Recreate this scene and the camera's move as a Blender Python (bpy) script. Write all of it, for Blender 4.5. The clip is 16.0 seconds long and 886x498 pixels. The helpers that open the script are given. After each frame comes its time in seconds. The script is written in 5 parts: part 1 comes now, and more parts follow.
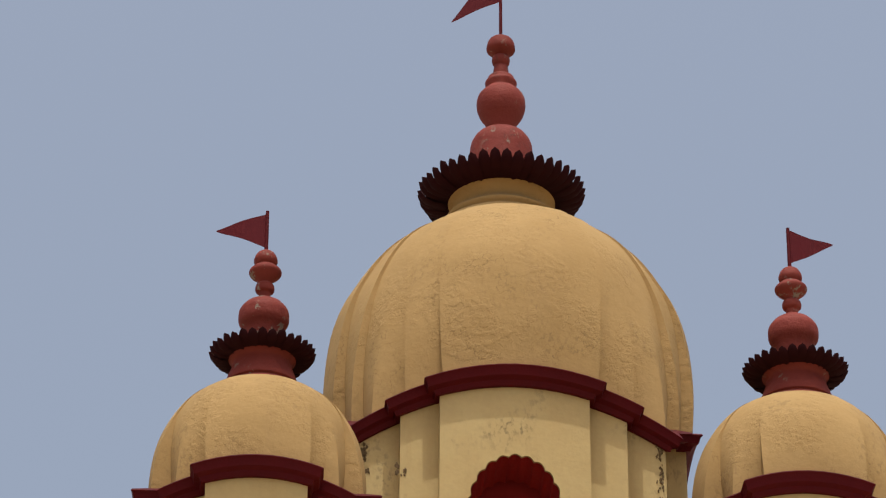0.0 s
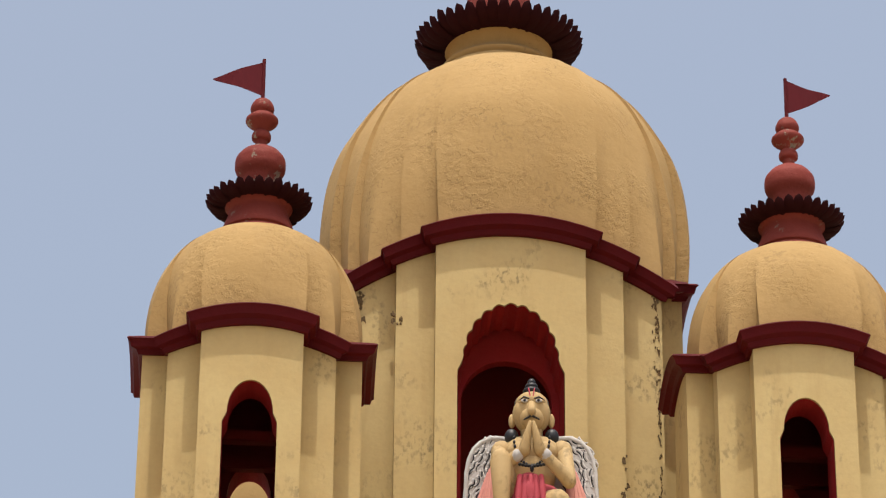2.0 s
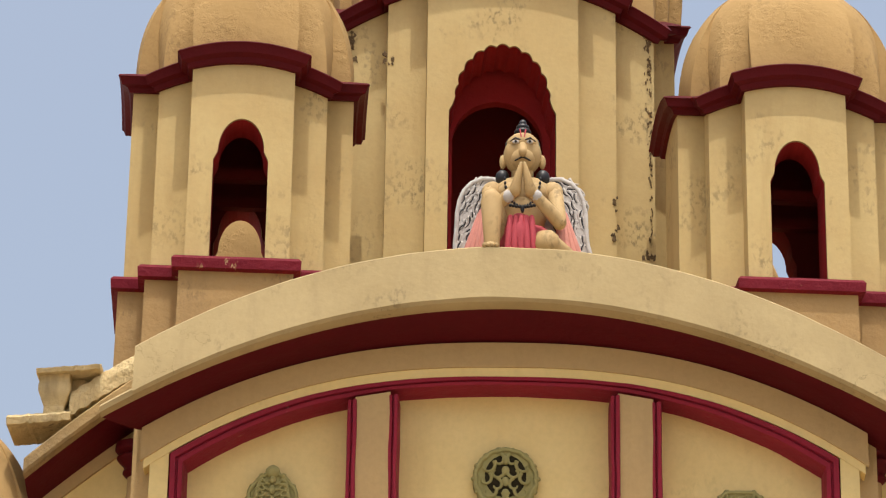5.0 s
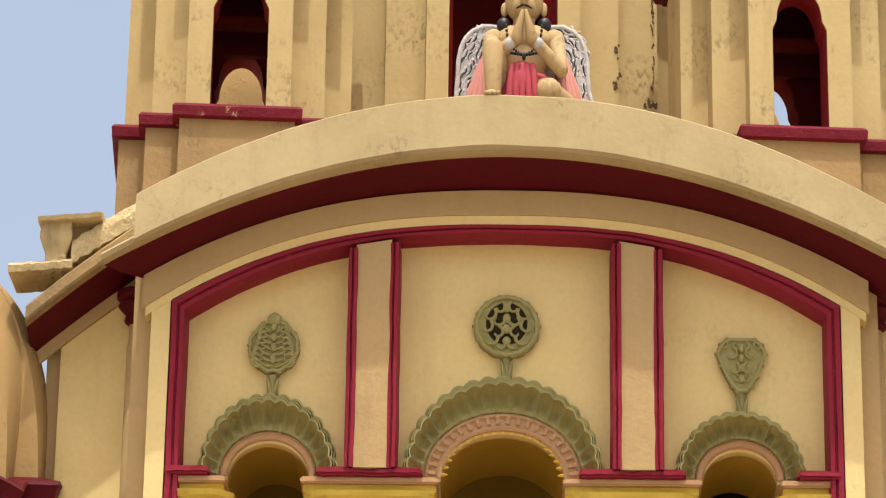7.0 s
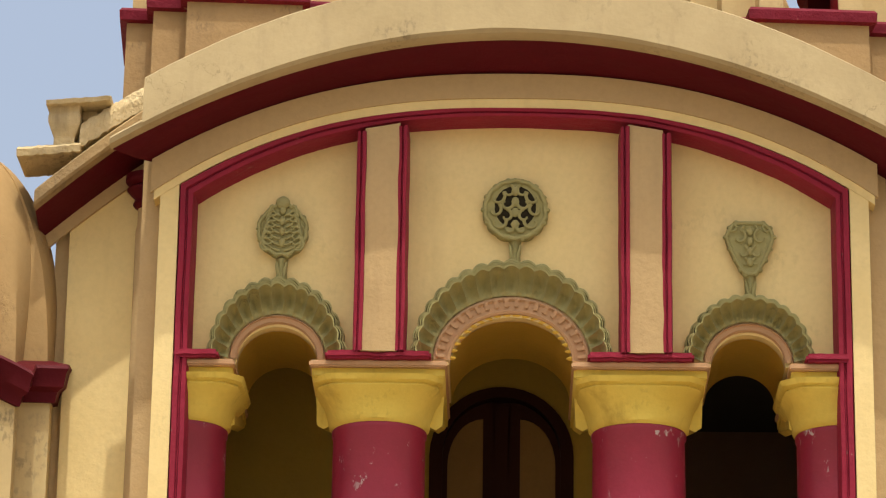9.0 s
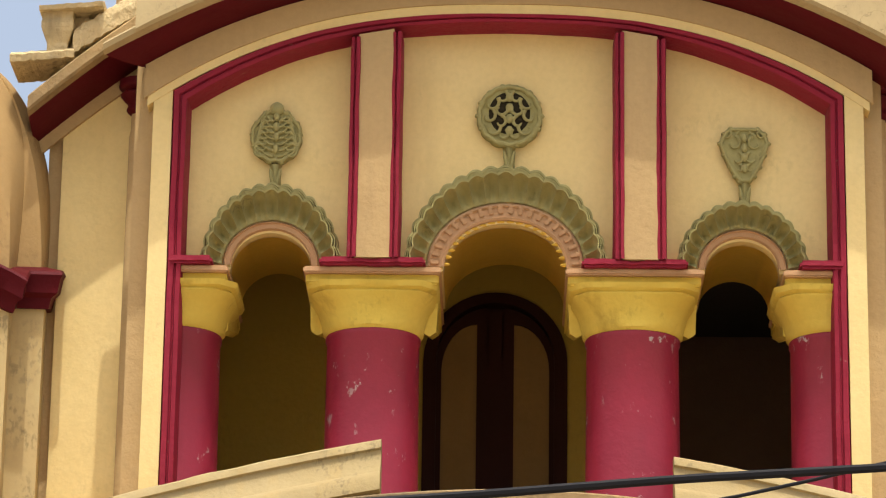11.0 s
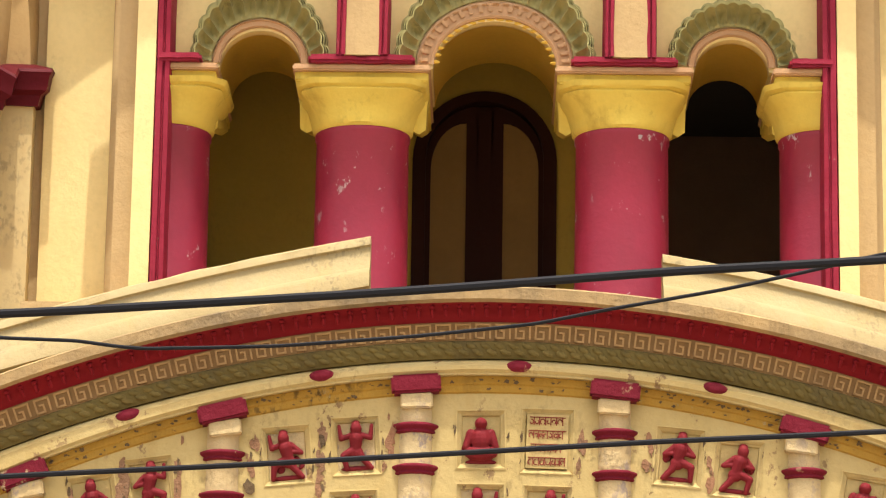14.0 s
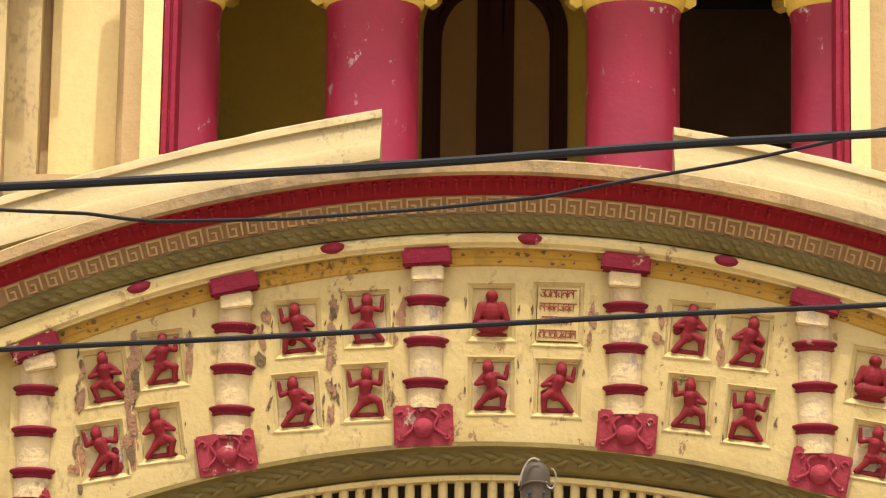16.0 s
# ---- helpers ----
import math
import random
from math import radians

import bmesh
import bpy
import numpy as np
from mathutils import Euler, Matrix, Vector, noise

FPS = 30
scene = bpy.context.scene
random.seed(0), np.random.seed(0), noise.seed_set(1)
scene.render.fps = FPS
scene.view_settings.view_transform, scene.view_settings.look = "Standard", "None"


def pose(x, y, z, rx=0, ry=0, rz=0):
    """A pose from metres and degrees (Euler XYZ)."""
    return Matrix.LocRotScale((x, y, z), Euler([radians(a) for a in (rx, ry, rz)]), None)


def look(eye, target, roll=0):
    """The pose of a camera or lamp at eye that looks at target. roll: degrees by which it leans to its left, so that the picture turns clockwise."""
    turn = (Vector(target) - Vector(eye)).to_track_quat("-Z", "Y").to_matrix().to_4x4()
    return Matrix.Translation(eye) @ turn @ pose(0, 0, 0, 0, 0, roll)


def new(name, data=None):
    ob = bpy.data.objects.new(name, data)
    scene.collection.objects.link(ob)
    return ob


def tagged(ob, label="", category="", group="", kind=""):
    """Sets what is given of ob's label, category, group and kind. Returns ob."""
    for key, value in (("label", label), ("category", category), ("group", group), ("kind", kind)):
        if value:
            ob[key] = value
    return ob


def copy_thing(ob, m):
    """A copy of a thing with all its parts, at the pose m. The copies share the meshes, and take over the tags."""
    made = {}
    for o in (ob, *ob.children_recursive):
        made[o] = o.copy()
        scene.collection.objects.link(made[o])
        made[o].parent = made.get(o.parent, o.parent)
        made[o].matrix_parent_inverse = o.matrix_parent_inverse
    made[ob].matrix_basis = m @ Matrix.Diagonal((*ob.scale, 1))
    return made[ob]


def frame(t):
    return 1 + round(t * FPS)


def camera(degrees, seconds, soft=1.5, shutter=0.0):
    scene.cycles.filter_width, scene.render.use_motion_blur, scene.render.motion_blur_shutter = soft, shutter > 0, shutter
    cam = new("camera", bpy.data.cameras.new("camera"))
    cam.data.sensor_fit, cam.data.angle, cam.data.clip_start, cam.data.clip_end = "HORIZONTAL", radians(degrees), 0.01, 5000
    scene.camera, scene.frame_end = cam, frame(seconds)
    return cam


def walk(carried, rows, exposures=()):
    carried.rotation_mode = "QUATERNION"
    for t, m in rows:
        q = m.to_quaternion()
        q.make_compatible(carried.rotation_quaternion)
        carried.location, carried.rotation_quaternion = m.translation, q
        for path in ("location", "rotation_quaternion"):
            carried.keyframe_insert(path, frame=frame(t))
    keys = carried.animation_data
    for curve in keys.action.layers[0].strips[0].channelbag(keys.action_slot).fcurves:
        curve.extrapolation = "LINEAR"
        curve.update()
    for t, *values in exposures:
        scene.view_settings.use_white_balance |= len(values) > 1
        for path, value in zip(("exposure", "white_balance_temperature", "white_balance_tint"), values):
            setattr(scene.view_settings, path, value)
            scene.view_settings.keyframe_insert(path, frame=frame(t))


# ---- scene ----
# ---- camera: one fixed stand, tilting slowly down the temple front ----
from mathutils.geometry import tessellate_polygon

cam = camera(14.89, 16.0, soft=1.2)
ROWS = [
    (0, 1.600, 1.452, 29.940, 0.321),
    (0.5, 1.600, 1.430, 29.255, 0.349),
    (1, 1.600, 1.408, 28.693, 0.385),
    (1.5, 1.600, 1.396, 28.076, 0.445),
    (2, 1.600, 1.364, 27.390, 0.524),
    (2.5, 1.600, 1.325, 26.676, 0.603),
    (3, 1.600, 1.281, 26.128, 0.732),
    (3.5, 1.600, 1.253, 25.478, 0.783),
    (4, 1.600, 1.210, 24.682, 0.823),
    (4.2, 1.600, 1.194, 24.316, 0.845),
    (6.3, 1.600, 1.055, 21.304, 0.849),
    (6.5, 1.600, 1.020, 21.061, 0.855),
    (7, 1.600, 1.128, 20.438, 0.854),
    (7.5, 1.600, 1.243, 19.807, 0.855),
    (8, 1.600, 1.302, 19.383, 0.857),
    (8.5, 1.600, 1.296, 18.965, 0.843),
    (9, 1.600, 1.251, 18.467, 0.833),
    (11.5, 1.670, 1.040, 16.341, 0.825),
    (12, 1.670, 0.940, 15.941, 0.825),
    (12.5, 1.670, 0.912, 15.470, 0.831),
    (13, 1.665, 0.900, 14.804, 0.826),
    (13.5, 1.625, 0.892, 14.150, 0.829),
    (14, 1.600, 0.885, 13.475, 0.845),
    (14.5, 1.600, 0.982, 12.895, 0.854),
    (15, 1.600, 1.050, 12.344, 0.864),
    (15.5, 1.600, 1.074, 11.863, 0.874),
    (16, 1.600, 1.042, 11.323, 0.877),
]
EXPOSURES = [(0.0, -0.34), (0.5, -0.28), (1.0, -0.1), (1.5, -0.02), (2.5, -0.03), (4.0, -0.02), (6.5, 0.28), (8.0, 0.17), (9.0, 0.13), (12.0, 0.46), (13.5, 0.70), (16.0, 0.67)]
walk(cam, [(t, pose(0, 0, z, 0, 0, yaw) @ pose(0, 0, 0, 90 + pitch) @ pose(0, 0, 0, 0, 0, roll)) for t, z, yaw, pitch, roll in ROWS], EXPOSURES)

# ---- light: high hazy sun in front of the facade ----
SUN_EL, SUN_AZ = 72.5, 4.0      # degrees; azimuth to the right of straight behind the camera
world = bpy.data.worlds.new("sky")
scene.world = world
world.use_nodes = True
wn = world.node_tree
sky = wn.nodes.new("ShaderNodeTexSky")
sky.sky_type = "NISHITA"
sky.sun_disc = False
sky.sun_elevation = radians(SUN_EL)
sky.sun_rotation = radians(180 - SUN_AZ)
sky.air_density, sky.dust_density, sky.ozone_density, sky.altitude = 1.0, 8.0, 1.0, 0
wn.nodes["Background"].inputs["Strength"].default_value = 0.15
haze = wn.nodes.new("ShaderNodeMix")      # summer haze lifts the clear sky towards pale grey
haze.data_type, haze.blend_type = "RGBA", "ADD"
haze.inputs["Factor"].default_value = 1.0
haze.inputs[7].default_value = (1.28, 1.38, 1.48, 1)
wn.links.new(sky.outputs[0], haze.inputs[6])
wn.links.new(haze.outputs[2], wn.nodes["Background"].inputs["Color"])
sun = new("sun", bpy.data.lights.new("sun", "SUN"))
sun.data.energy, sun.data.angle, sun.data.color = 3.0, radians(0.6), (1.0, 0.95, 0.86)
s_az, s_el = radians(SUN_AZ), radians(SUN_EL)
sun_from = Vector((math.sin(s_az) * math.cos(s_el), -math.cos(s_az) * math.cos(s_el), math.sin(s_el)))
sun.matrix_world = look(sun_from * 60, (0, 0, 0))


# ---- materials ----
def material(name, base, alt=None, mix=0.5, grain=6.0, streak=0.0, streak_col=(0.05, 0.045, 0.035), spots=0.0,
             spot_col=(0.04, 0.035, 0.03), rough=0.85, bump=0.15, metal=0.0, chips=0.0, chip_col=(0.6, 0.56, 0.48), cracks=0.0, crust=0.0):
    """Painted plaster and its kin: two scales of tone, rain streaks, dark mould spots, chipped paint, fine relief."""
    m = bpy.data.materials.new(name)
    m.use_nodes = True
    nt = m.node_tree
    N, L = nt.nodes, nt.links
    bsdf = N["Principled BSDF"]
    bsdf.inputs["Roughness"].default_value = rough
    bsdf.inputs["Metallic"].default_value = metal
    bsdf.inputs["Specular IOR Level"].default_value = 0.1 if rough > 0.55 else 0.35
    geo = N.new("ShaderNodeNewGeometry")

    def tex(scale, detail=6.0, stretch=(1, 1, 1), rg=0.6):
        mp = N.new("ShaderNodeMapping")
        mp.inputs["Scale"].default_value = stretch
        L.new(geo.outputs["Position"], mp.inputs["Vector"])
        t = N.new("ShaderNodeTexNoise")
        t.inputs["Scale"].default_value = scale
        t.inputs["Detail"].default_value = detail
        t.inputs["Roughness"].default_value = rg
        L.new(mp.outputs[0], t.inputs["Vector"])
        return t.outputs["Fac"]

    def ramp(sock, lo, hi):
        r = N.new("ShaderNodeMapRange")
        r.inputs["From Min"].default_value, r.inputs["From Max"].default_value = lo, hi
        L.new(sock, r.inputs["Value"])
        return r.outputs["Result"]

    def scaled(sock, k):
        r = N.new("ShaderNodeMath")
        r.operation = "MULTIPLY"
        L.new(sock, r.inputs[0])
        r.inputs[1].default_value = k
        return r.outputs[0]

    def mixed(fac, a, b):
        x = N.new("ShaderNodeMix")
        x.data_type = "RGBA"
        L.new(fac, x.inputs["Factor"])
        for sock, v in ((x.inputs[6], a), (x.inputs[7], b)):
            if isinstance(v, tuple):
                sock.default_value = (*v, 1)
            else:
                L.new(v, sock)
        return x.outputs[2]

    alt = alt or tuple(c * 0.78 for c in base)
    col = mixed(scaled(ramp(tex(1.3, 5), 0.35, 0.68), mix), base, alt)
    col = mixed(scaled(ramp(tex(grain * 4, 4), 0.4, 0.75), 0.22), col, tuple(c * 0.7 for c in base))
    if streak:
        col = mixed(scaled(ramp(tex(5.0, 6, (1, 1, 0.12)), 0.55, 0.78), streak), col, streak_col)
    if spots:
        a = ramp(tex(2.2, 3), 0.52, 0.7)
        b = ramp(tex(30, 4, (1, 1, 0.6)), 0.5, 0.62)
        pr = N.new("ShaderNodeMath")
        pr.operation = "MULTIPLY"
        L.new(a, pr.inputs[0])
        L.new(b, pr.inputs[1])
        col = mixed(scaled(pr.outputs[0], spots), col, spot_col)
    height = tex(grain * 5, 8)
    if chips:
        a = ramp(tex(9, 7, (1, 1, 0.7), 0.7), 0.70 - 0.16 * chips, 0.73 - 0.16 * chips)
        gate = N.new("ShaderNodeMath")
        gate.operation = "MULTIPLY"
        L.new(a, gate.inputs[0])
        L.new(ramp(tex(1.7, 3), 0.44, 0.56), gate.inputs[1])
        col = mixed(gate.outputs[0], col, mixed(tex(20, 5), chip_col, tuple(c * 0.5 for c in chip_col)))
    if cracks:
        vo = N.new("ShaderNodeTexVoronoi")
        vo.feature = "DISTANCE_TO_EDGE"
        vo.inputs["Scale"].default_value = 1.7
        wob = N.new("ShaderNodeVectorMath")
        wob.operation = "ADD"
        nz = N.new("ShaderNodeTexNoise")
        nz.inputs["Scale"].default_value = 4.0
        nz.inputs["Detail"].default_value = 6
        L.new(geo.outputs["Position"], nz.inputs["Vector"])
        L.new(geo.outputs["Position"], wob.inputs[0])
        L.new(nz.outputs["Color"], wob.inputs[1])
        L.new(wob.outputs[0], vo.inputs["Vector"])
        line = ramp(vo.outputs["Distance"], 0.012, 0.0)
        gate = ramp(tex(1.1, 2), 0.5, 0.62)
        pr = N.new("ShaderNodeMath")
        pr.operation = "MULTIPLY"
        L.new(line, pr.inputs[0])
        L.new(gate, pr.inputs[1])
        col = mixed(scaled(pr.outputs[0], cracks), col, tuple(c * 0.35 for c in base))
    L.new(col, bsdf.inputs["Base Color"])
    if bump:
        b1 = N.new("ShaderNodeBump")
        b1.inputs["Strength"].default_value = bump
        b1.inputs["Distance"].default_value = 0.02
        L.new(height, b1.inputs["Height"])
        b2 = N.new("ShaderNodeBump")
        b2.inputs["Strength"].default_value = bump
        b2.inputs["Distance"].default_value = 0.08
        L.new(tex(3.0, 4), b2.inputs["Height"])
        L.new(b1.outputs[0], b2.inputs["Normal"])
        last = b2
        if crust:
            flake = N.new("ShaderNodeMath")
            flake.operation = "MULTIPLY"
            L.new(ramp(tex(17.0, 8, (1, 1, 1), 0.6), 0.44, 0.56), flake.inputs[0])
            L.new(ramp(tex(1.6, 3), 0.47, 0.60), flake.inputs[1])
            b3 = N.new("ShaderNodeBump")
            b3.inputs["Strength"].default_value = crust
            b3.inputs["Distance"].default_value = 0.016
            L.new(flake.outputs[0], b3.inputs["Height"])
            L.new(b2.outputs[0], b3.inputs["Normal"])
            last = b3
        L.new(last.outputs[0], bsdf.inputs["Normal"])
    return m


CREAM = material("cream_plaster", (0.75, 0.59, 0.272), (0.69, 0.52, 0.212), 0.6, streak=0.25, streak_col=(0.5, 0.37, 0.17), spots=0.12)
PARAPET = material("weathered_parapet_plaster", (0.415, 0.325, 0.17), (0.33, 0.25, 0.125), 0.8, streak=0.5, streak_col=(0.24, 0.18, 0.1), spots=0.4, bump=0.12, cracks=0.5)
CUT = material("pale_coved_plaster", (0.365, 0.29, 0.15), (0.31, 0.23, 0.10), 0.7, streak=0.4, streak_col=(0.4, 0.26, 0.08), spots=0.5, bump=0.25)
CREAM_OLD = material("weathered_cream_plaster", (0.525, 0.405, 0.195), (0.455, 0.325, 0.145), 0.7, streak=0.45, streak_col=(0.36, 0.24, 0.10), spots=0.55, spot_col=(0.09, 0.075, 0.05), bump=0.09)
TAN = material("tan_plaster", (0.44, 0.305, 0.145), (0.49, 0.345, 0.16), 0.6, streak=0.3, streak_col=(0.30, 0.2, 0.1), bump=0.25)
# darker copy of TAN, shade on the plinths put into the colour
PLINTH = material("shaded_tan_plinth", (0.38, 0.25, 0.115), (0.32, 0.205, 0.09), 0.7, streak=0.4, streak_col=(0.22, 0.15, 0.08), spots=0.3, bump=0.25)
DOME = material("ochre_dome_plaster", (0.405, 0.268, 0.115), (0.345, 0.222, 0.09), 0.8, streak=0.25, streak_col=(0.28, 0.185, 0.09), spots=0.25, bump=0.16, cracks=0.55, crust=0.4)
MAROON = material("maroon_paint", (0.088, 0.0055, 0.009), (0.062, 0.0045, 0.007), 0.6, rough=0.6, bump=0.15)
# maroon lightened for reveals and niche, bounced light put into the colour
MAROON_LIT = material("bounce_lit_maroon_paint", (0.30, 0.022, 0.025), (0.23, 0.018, 0.02), 0.7, rough=0.8, bump=0.2)
RED_FRAME = material("crimson_paint", (0.265, 0.020, 0.040), (0.20, 0.017, 0.031), 0.7, rough=0.6, chips=0.35, chip_col=(0.36, 0.16, 0.13), bump=0.3)
PINK = material("magenta_column_paint", (0.285, 0.022, 0.045), (0.20, 0.017, 0.033), 0.8, rough=0.4, bump=0.12, chips=0.52, chip_col=(0.55, 0.45, 0.42))
FINIAL = material("faded_red_paint", (0.22, 0.046, 0.036), (0.145, 0.026, 0.02), 0.8, rough=0.65, spots=0.7, chips=0.75, chip_col=(0.30, 0.24, 0.19), bump=0.3)
LOTUS = material("dark_red_lotus_paint", (0.024, 0.004, 0.005), (0.02, 0.004, 0.005), 0.6, rough=0.9)
FLAG = material("red_flag_sheet", (0.095, 0.008, 0.013), (0.075, 0.007, 0.011), 0.6, rough=0.7, bump=0.05)
OLIVE = material("olive_green_paint", (0.35, 0.315, 0.13), (0.265, 0.235, 0.092), 0.7, streak=0.35, spots=0.7, spot_col=(0.05, 0.045, 0.02), rough=0.8, bump=0.45)
TERRA = material("terracotta_pink_paint", (0.50, 0.305, 0.16), (0.43, 0.25, 0.125), 0.6, bump=0.25)
YELLOW = material("yellow_capital_paint", (0.71, 0.545, 0.11), (0.58, 0.41, 0.065), 0.7, streak=0.75, streak_col=(0.34, 0.22, 0.04), spots=0.55, spot_col=(0.16, 0.10, 0.03), bump=0.2)
SOFFIT = material("golden_soffit_paint", (0.74, 0.48, 0.08), (0.62, 0.39, 0.06), 0.6, bump=0.1)
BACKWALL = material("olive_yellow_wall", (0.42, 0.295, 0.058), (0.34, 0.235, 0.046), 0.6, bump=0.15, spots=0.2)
# lack of light put into the colour: near-black DARK, dark brown ROOM
DARK = material("unlit_dark_plaster", (0.03, 0.026, 0.02), bump=0.1)
ROOM = material("dim_room_plaster", (0.25, 0.175, 0.13), (0.18, 0.125, 0.09), 0.7, bump=0.15)
BROWN = material("dark_brown_wood", (0.036, 0.012, 0.008), (0.024, 0.009, 0.006), 0.6, rough=0.75, bump=0.1)
DOORPANEL = material("tan_door_panel", (0.25, 0.15, 0.052), (0.19, 0.11, 0.038), 0.6, bump=0.1)
PANEL = material("flaking_cream_limewash", (0.47, 0.36, 0.155), (0.40, 0.29, 0.105), 0.7, streak=0.4, streak_col=(0.36, 0.23, 0.07), spots=0.5, spot_col=(0.10, 0.07, 0.035), chips=0.66, chip_col=(0.30, 0.19, 0.09), bump=0.25)
CHALK = material("flaking_white_limewash", (0.52, 0.40, 0.21), (0.44, 0.315, 0.145), 0.7, chips=0.95, chip_col=(0.42, 0.33, 0.25), spots=0.6, bump=0.5)
FIGURE = material("oxblood_relief_paint", (0.18, 0.016, 0.02), (0.12, 0.012, 0.015), 0.6, rough=0.6, bump=0.3, chips=0.1, chip_col=(0.4, 0.3, 0.22))
GREEK = material("weathered_tan_frieze", (0.44, 0.275, 0.115), (0.36, 0.215, 0.085), 0.6, streak=0.3, bump=0.35)
OLIVE_OLD = material("dull_brown_olive_paint", (0.155, 0.115, 0.036), (0.105, 0.075, 0.024), 0.8, streak=0.4, rough=0.9, bump=0.4)
COVE = material("old_crimson_cove_paint", (0.20, 0.010, 0.014), (0.14, 0.008, 0.011), 0.7, rough=0.7, chips=0.12, chip_col=(0.4, 0.28, 0.2), bump=0.25)
# brown with the shade between the raised hooks put into it
GREEK_BASE = material("shaded_frieze_ground", (0.27, 0.16, 0.065), (0.20, 0.115, 0.045), 0.6, bump=0.3)
INK = material("faded_red_ink", (0.17, 0.025, 0.02), (0.24, 0.06, 0.04), 0.8, bump=0.1)
GRIME = material("soot_stained_edge", (0.40, 0.27, 0.12), (0.16, 0.12, 0.07), 0.9, streak=0.75, streak_col=(0.05, 0.04, 0.03), bump=0.5)
BROKEN = material("broken_lime_render", (0.60, 0.47, 0.25), (0.42, 0.32, 0.16), 0.8, spots=0.9, streak=0.6, streak_col=(0.06, 0.05, 0.04), bump=0.9)
SKIN = material("painted_tan_statue", (0.47, 0.335, 0.165), (0.39, 0.265, 0.12), 0.7, rough=0.6, spots=0.7, bump=0.1)
WING = material("grey_white_feather_paint", (0.50, 0.475, 0.45), (0.37, 0.35, 0.335), 0.7, rough=0.7, bump=0.2)
BLACK = material("black_paint", (0.015, 0.015, 0.018), rough=0.45, bump=0.05)
DHOTI = material("rose_cloth_paint", (0.45, 0.08, 0.10), (0.38, 0.06, 0.08), 0.7, rough=0.65, bump=0.15)
SHAWL = material("pale_pink_cloth_paint", (0.58, 0.26, 0.21), (0.5, 0.2, 0.17), 0.7, rough=0.65, bump=0.15)
CABLE = material("black_cable_rubber", (0.012, 0.012, 0.014), rough=0.6, bump=0.02)
STEEL = material("dull_painted_steel", (0.085, 0.065, 0.045), (0.05, 0.038, 0.026), 0.7, rough=0.6, metal=0.0, bump=0.05)
CAPRED = material("flaking_oxblood_paint", (0.155, 0.011, 0.022), (0.11, 0.009, 0.016), 0.7, rough=0.65, chips=0.5, chip_col=(0.42, 0.30, 0.16), bump=0.4)
OCHRE = material("rain_stained_ochre_plaster", (0.42, 0.25, 0.045), (0.30, 0.165, 0.03), 0.8, streak=0.55, streak_col=(0.06, 0.04, 0.02), spots=1.0, spot_col=(0.03, 0.022, 0.015), chips=0.6, chip_col=(0.45, 0.34, 0.17), bump=0.5)
DARKRED = material("deep_red_room_paint", (0.20, 0.020, 0.018), (0.15, 0.016, 0.014), 0.6, rough=0.7, bump=0.1)
ROSE = material("faded_brick_red_paint", (0.25, 0.032, 0.042), (0.18, 0.022, 0.03), 0.7, rough=0.75, chips=0.55, chip_col=(0.48, 0.30, 0.22), bump=0.4)
WIRE = material("bright_galvanised_wire", (0.30, 0.27, 0.21), (0.22, 0.19, 0.15), 0.6, rough=0.4, metal=0.5, bump=0.02)
MOULD = material("bared_mouldy_render", (0.16, 0.105, 0.055), (0.07, 0.048, 0.028), 0.9, grain=14.0, rough=0.95, bump=0.6)
BARED = material("bared_brick_and_render", (0.30, 0.15, 0.08), (0.19, 0.115, 0.065), 0.9, grain=14.0, rough=0.95, spots=0.8, bump=0.6)
# shade of the crest hollows, put into a near-black brown
HOLLOW_SHADE = material("hollow_shade", (0.03, 0.024, 0.012), (0.02, 0.016, 0.009), 0.6, rough=0.95, bump=0.1)
EARTH = material("dusty_ground", (0.37, 0.30, 0.215), (0.31, 0.25, 0.175), 0.7, bump=0.3)


# ---- mesh helpers ----
def part(name, bm, mat, parent=None, label="", smooth=False, place=None):
    me = bpy.data.meshes.new(name)
    bmesh.ops.recalc_face_normals(bm, faces=bm.faces)
    bm.to_mesh(me)
    bm.free()
    for m in (mat if isinstance(mat, (list, tuple)) else [mat]):
        me.materials.append(m)
    if smooth:
        for p in me.polygons:
            p.use_smooth = True
        me.set_sharp_from_angle(angle=radians(38))
    ob = new(name, me)
    if parent:
        ob.parent = parent
    if place:
        ob.matrix_basis = place
    if label:
        ob["label"] = label
    return ob


def thing(name, place, label, category, group="", kind=""):
    return_ob = new(name)
    return_ob.matrix_basis = place
    return_ob.empty_display_size = 0.2
    return tagged(return_ob, label, category, group, kind)


def loft(rows, closed=False, bm=None, caps=False):
    """Quads between rows of points; closed joins the ends of each row."""
    bm = bm or bmesh.new()
    vs = [[bm.verts.new(p) for p in r] for r in rows]
    n = len(rows[0])
    for a, b in zip(vs, vs[1:]):
        for i in range(n if closed else n - 1):
            j = (i + 1) % n
            bm.faces.new((a[i], a[j], b[j], b[i]))
    if caps and closed:
        bm.faces.new(vs[0])
        bm.faces.new(vs[-1])
    return bm


def ring_lathe(profile, seg=40, bm=None, cx=0, cy=0):
    """A turned solid from (radius, z) pairs."""
    rows = [[(cx + r * math.cos(2 * math.pi * i / seg), cy + r * math.sin(2 * math.pi * i / seg), z) for i in range(seg)] for r, z in profile]
    return loft(rows, True, bm, caps=True)


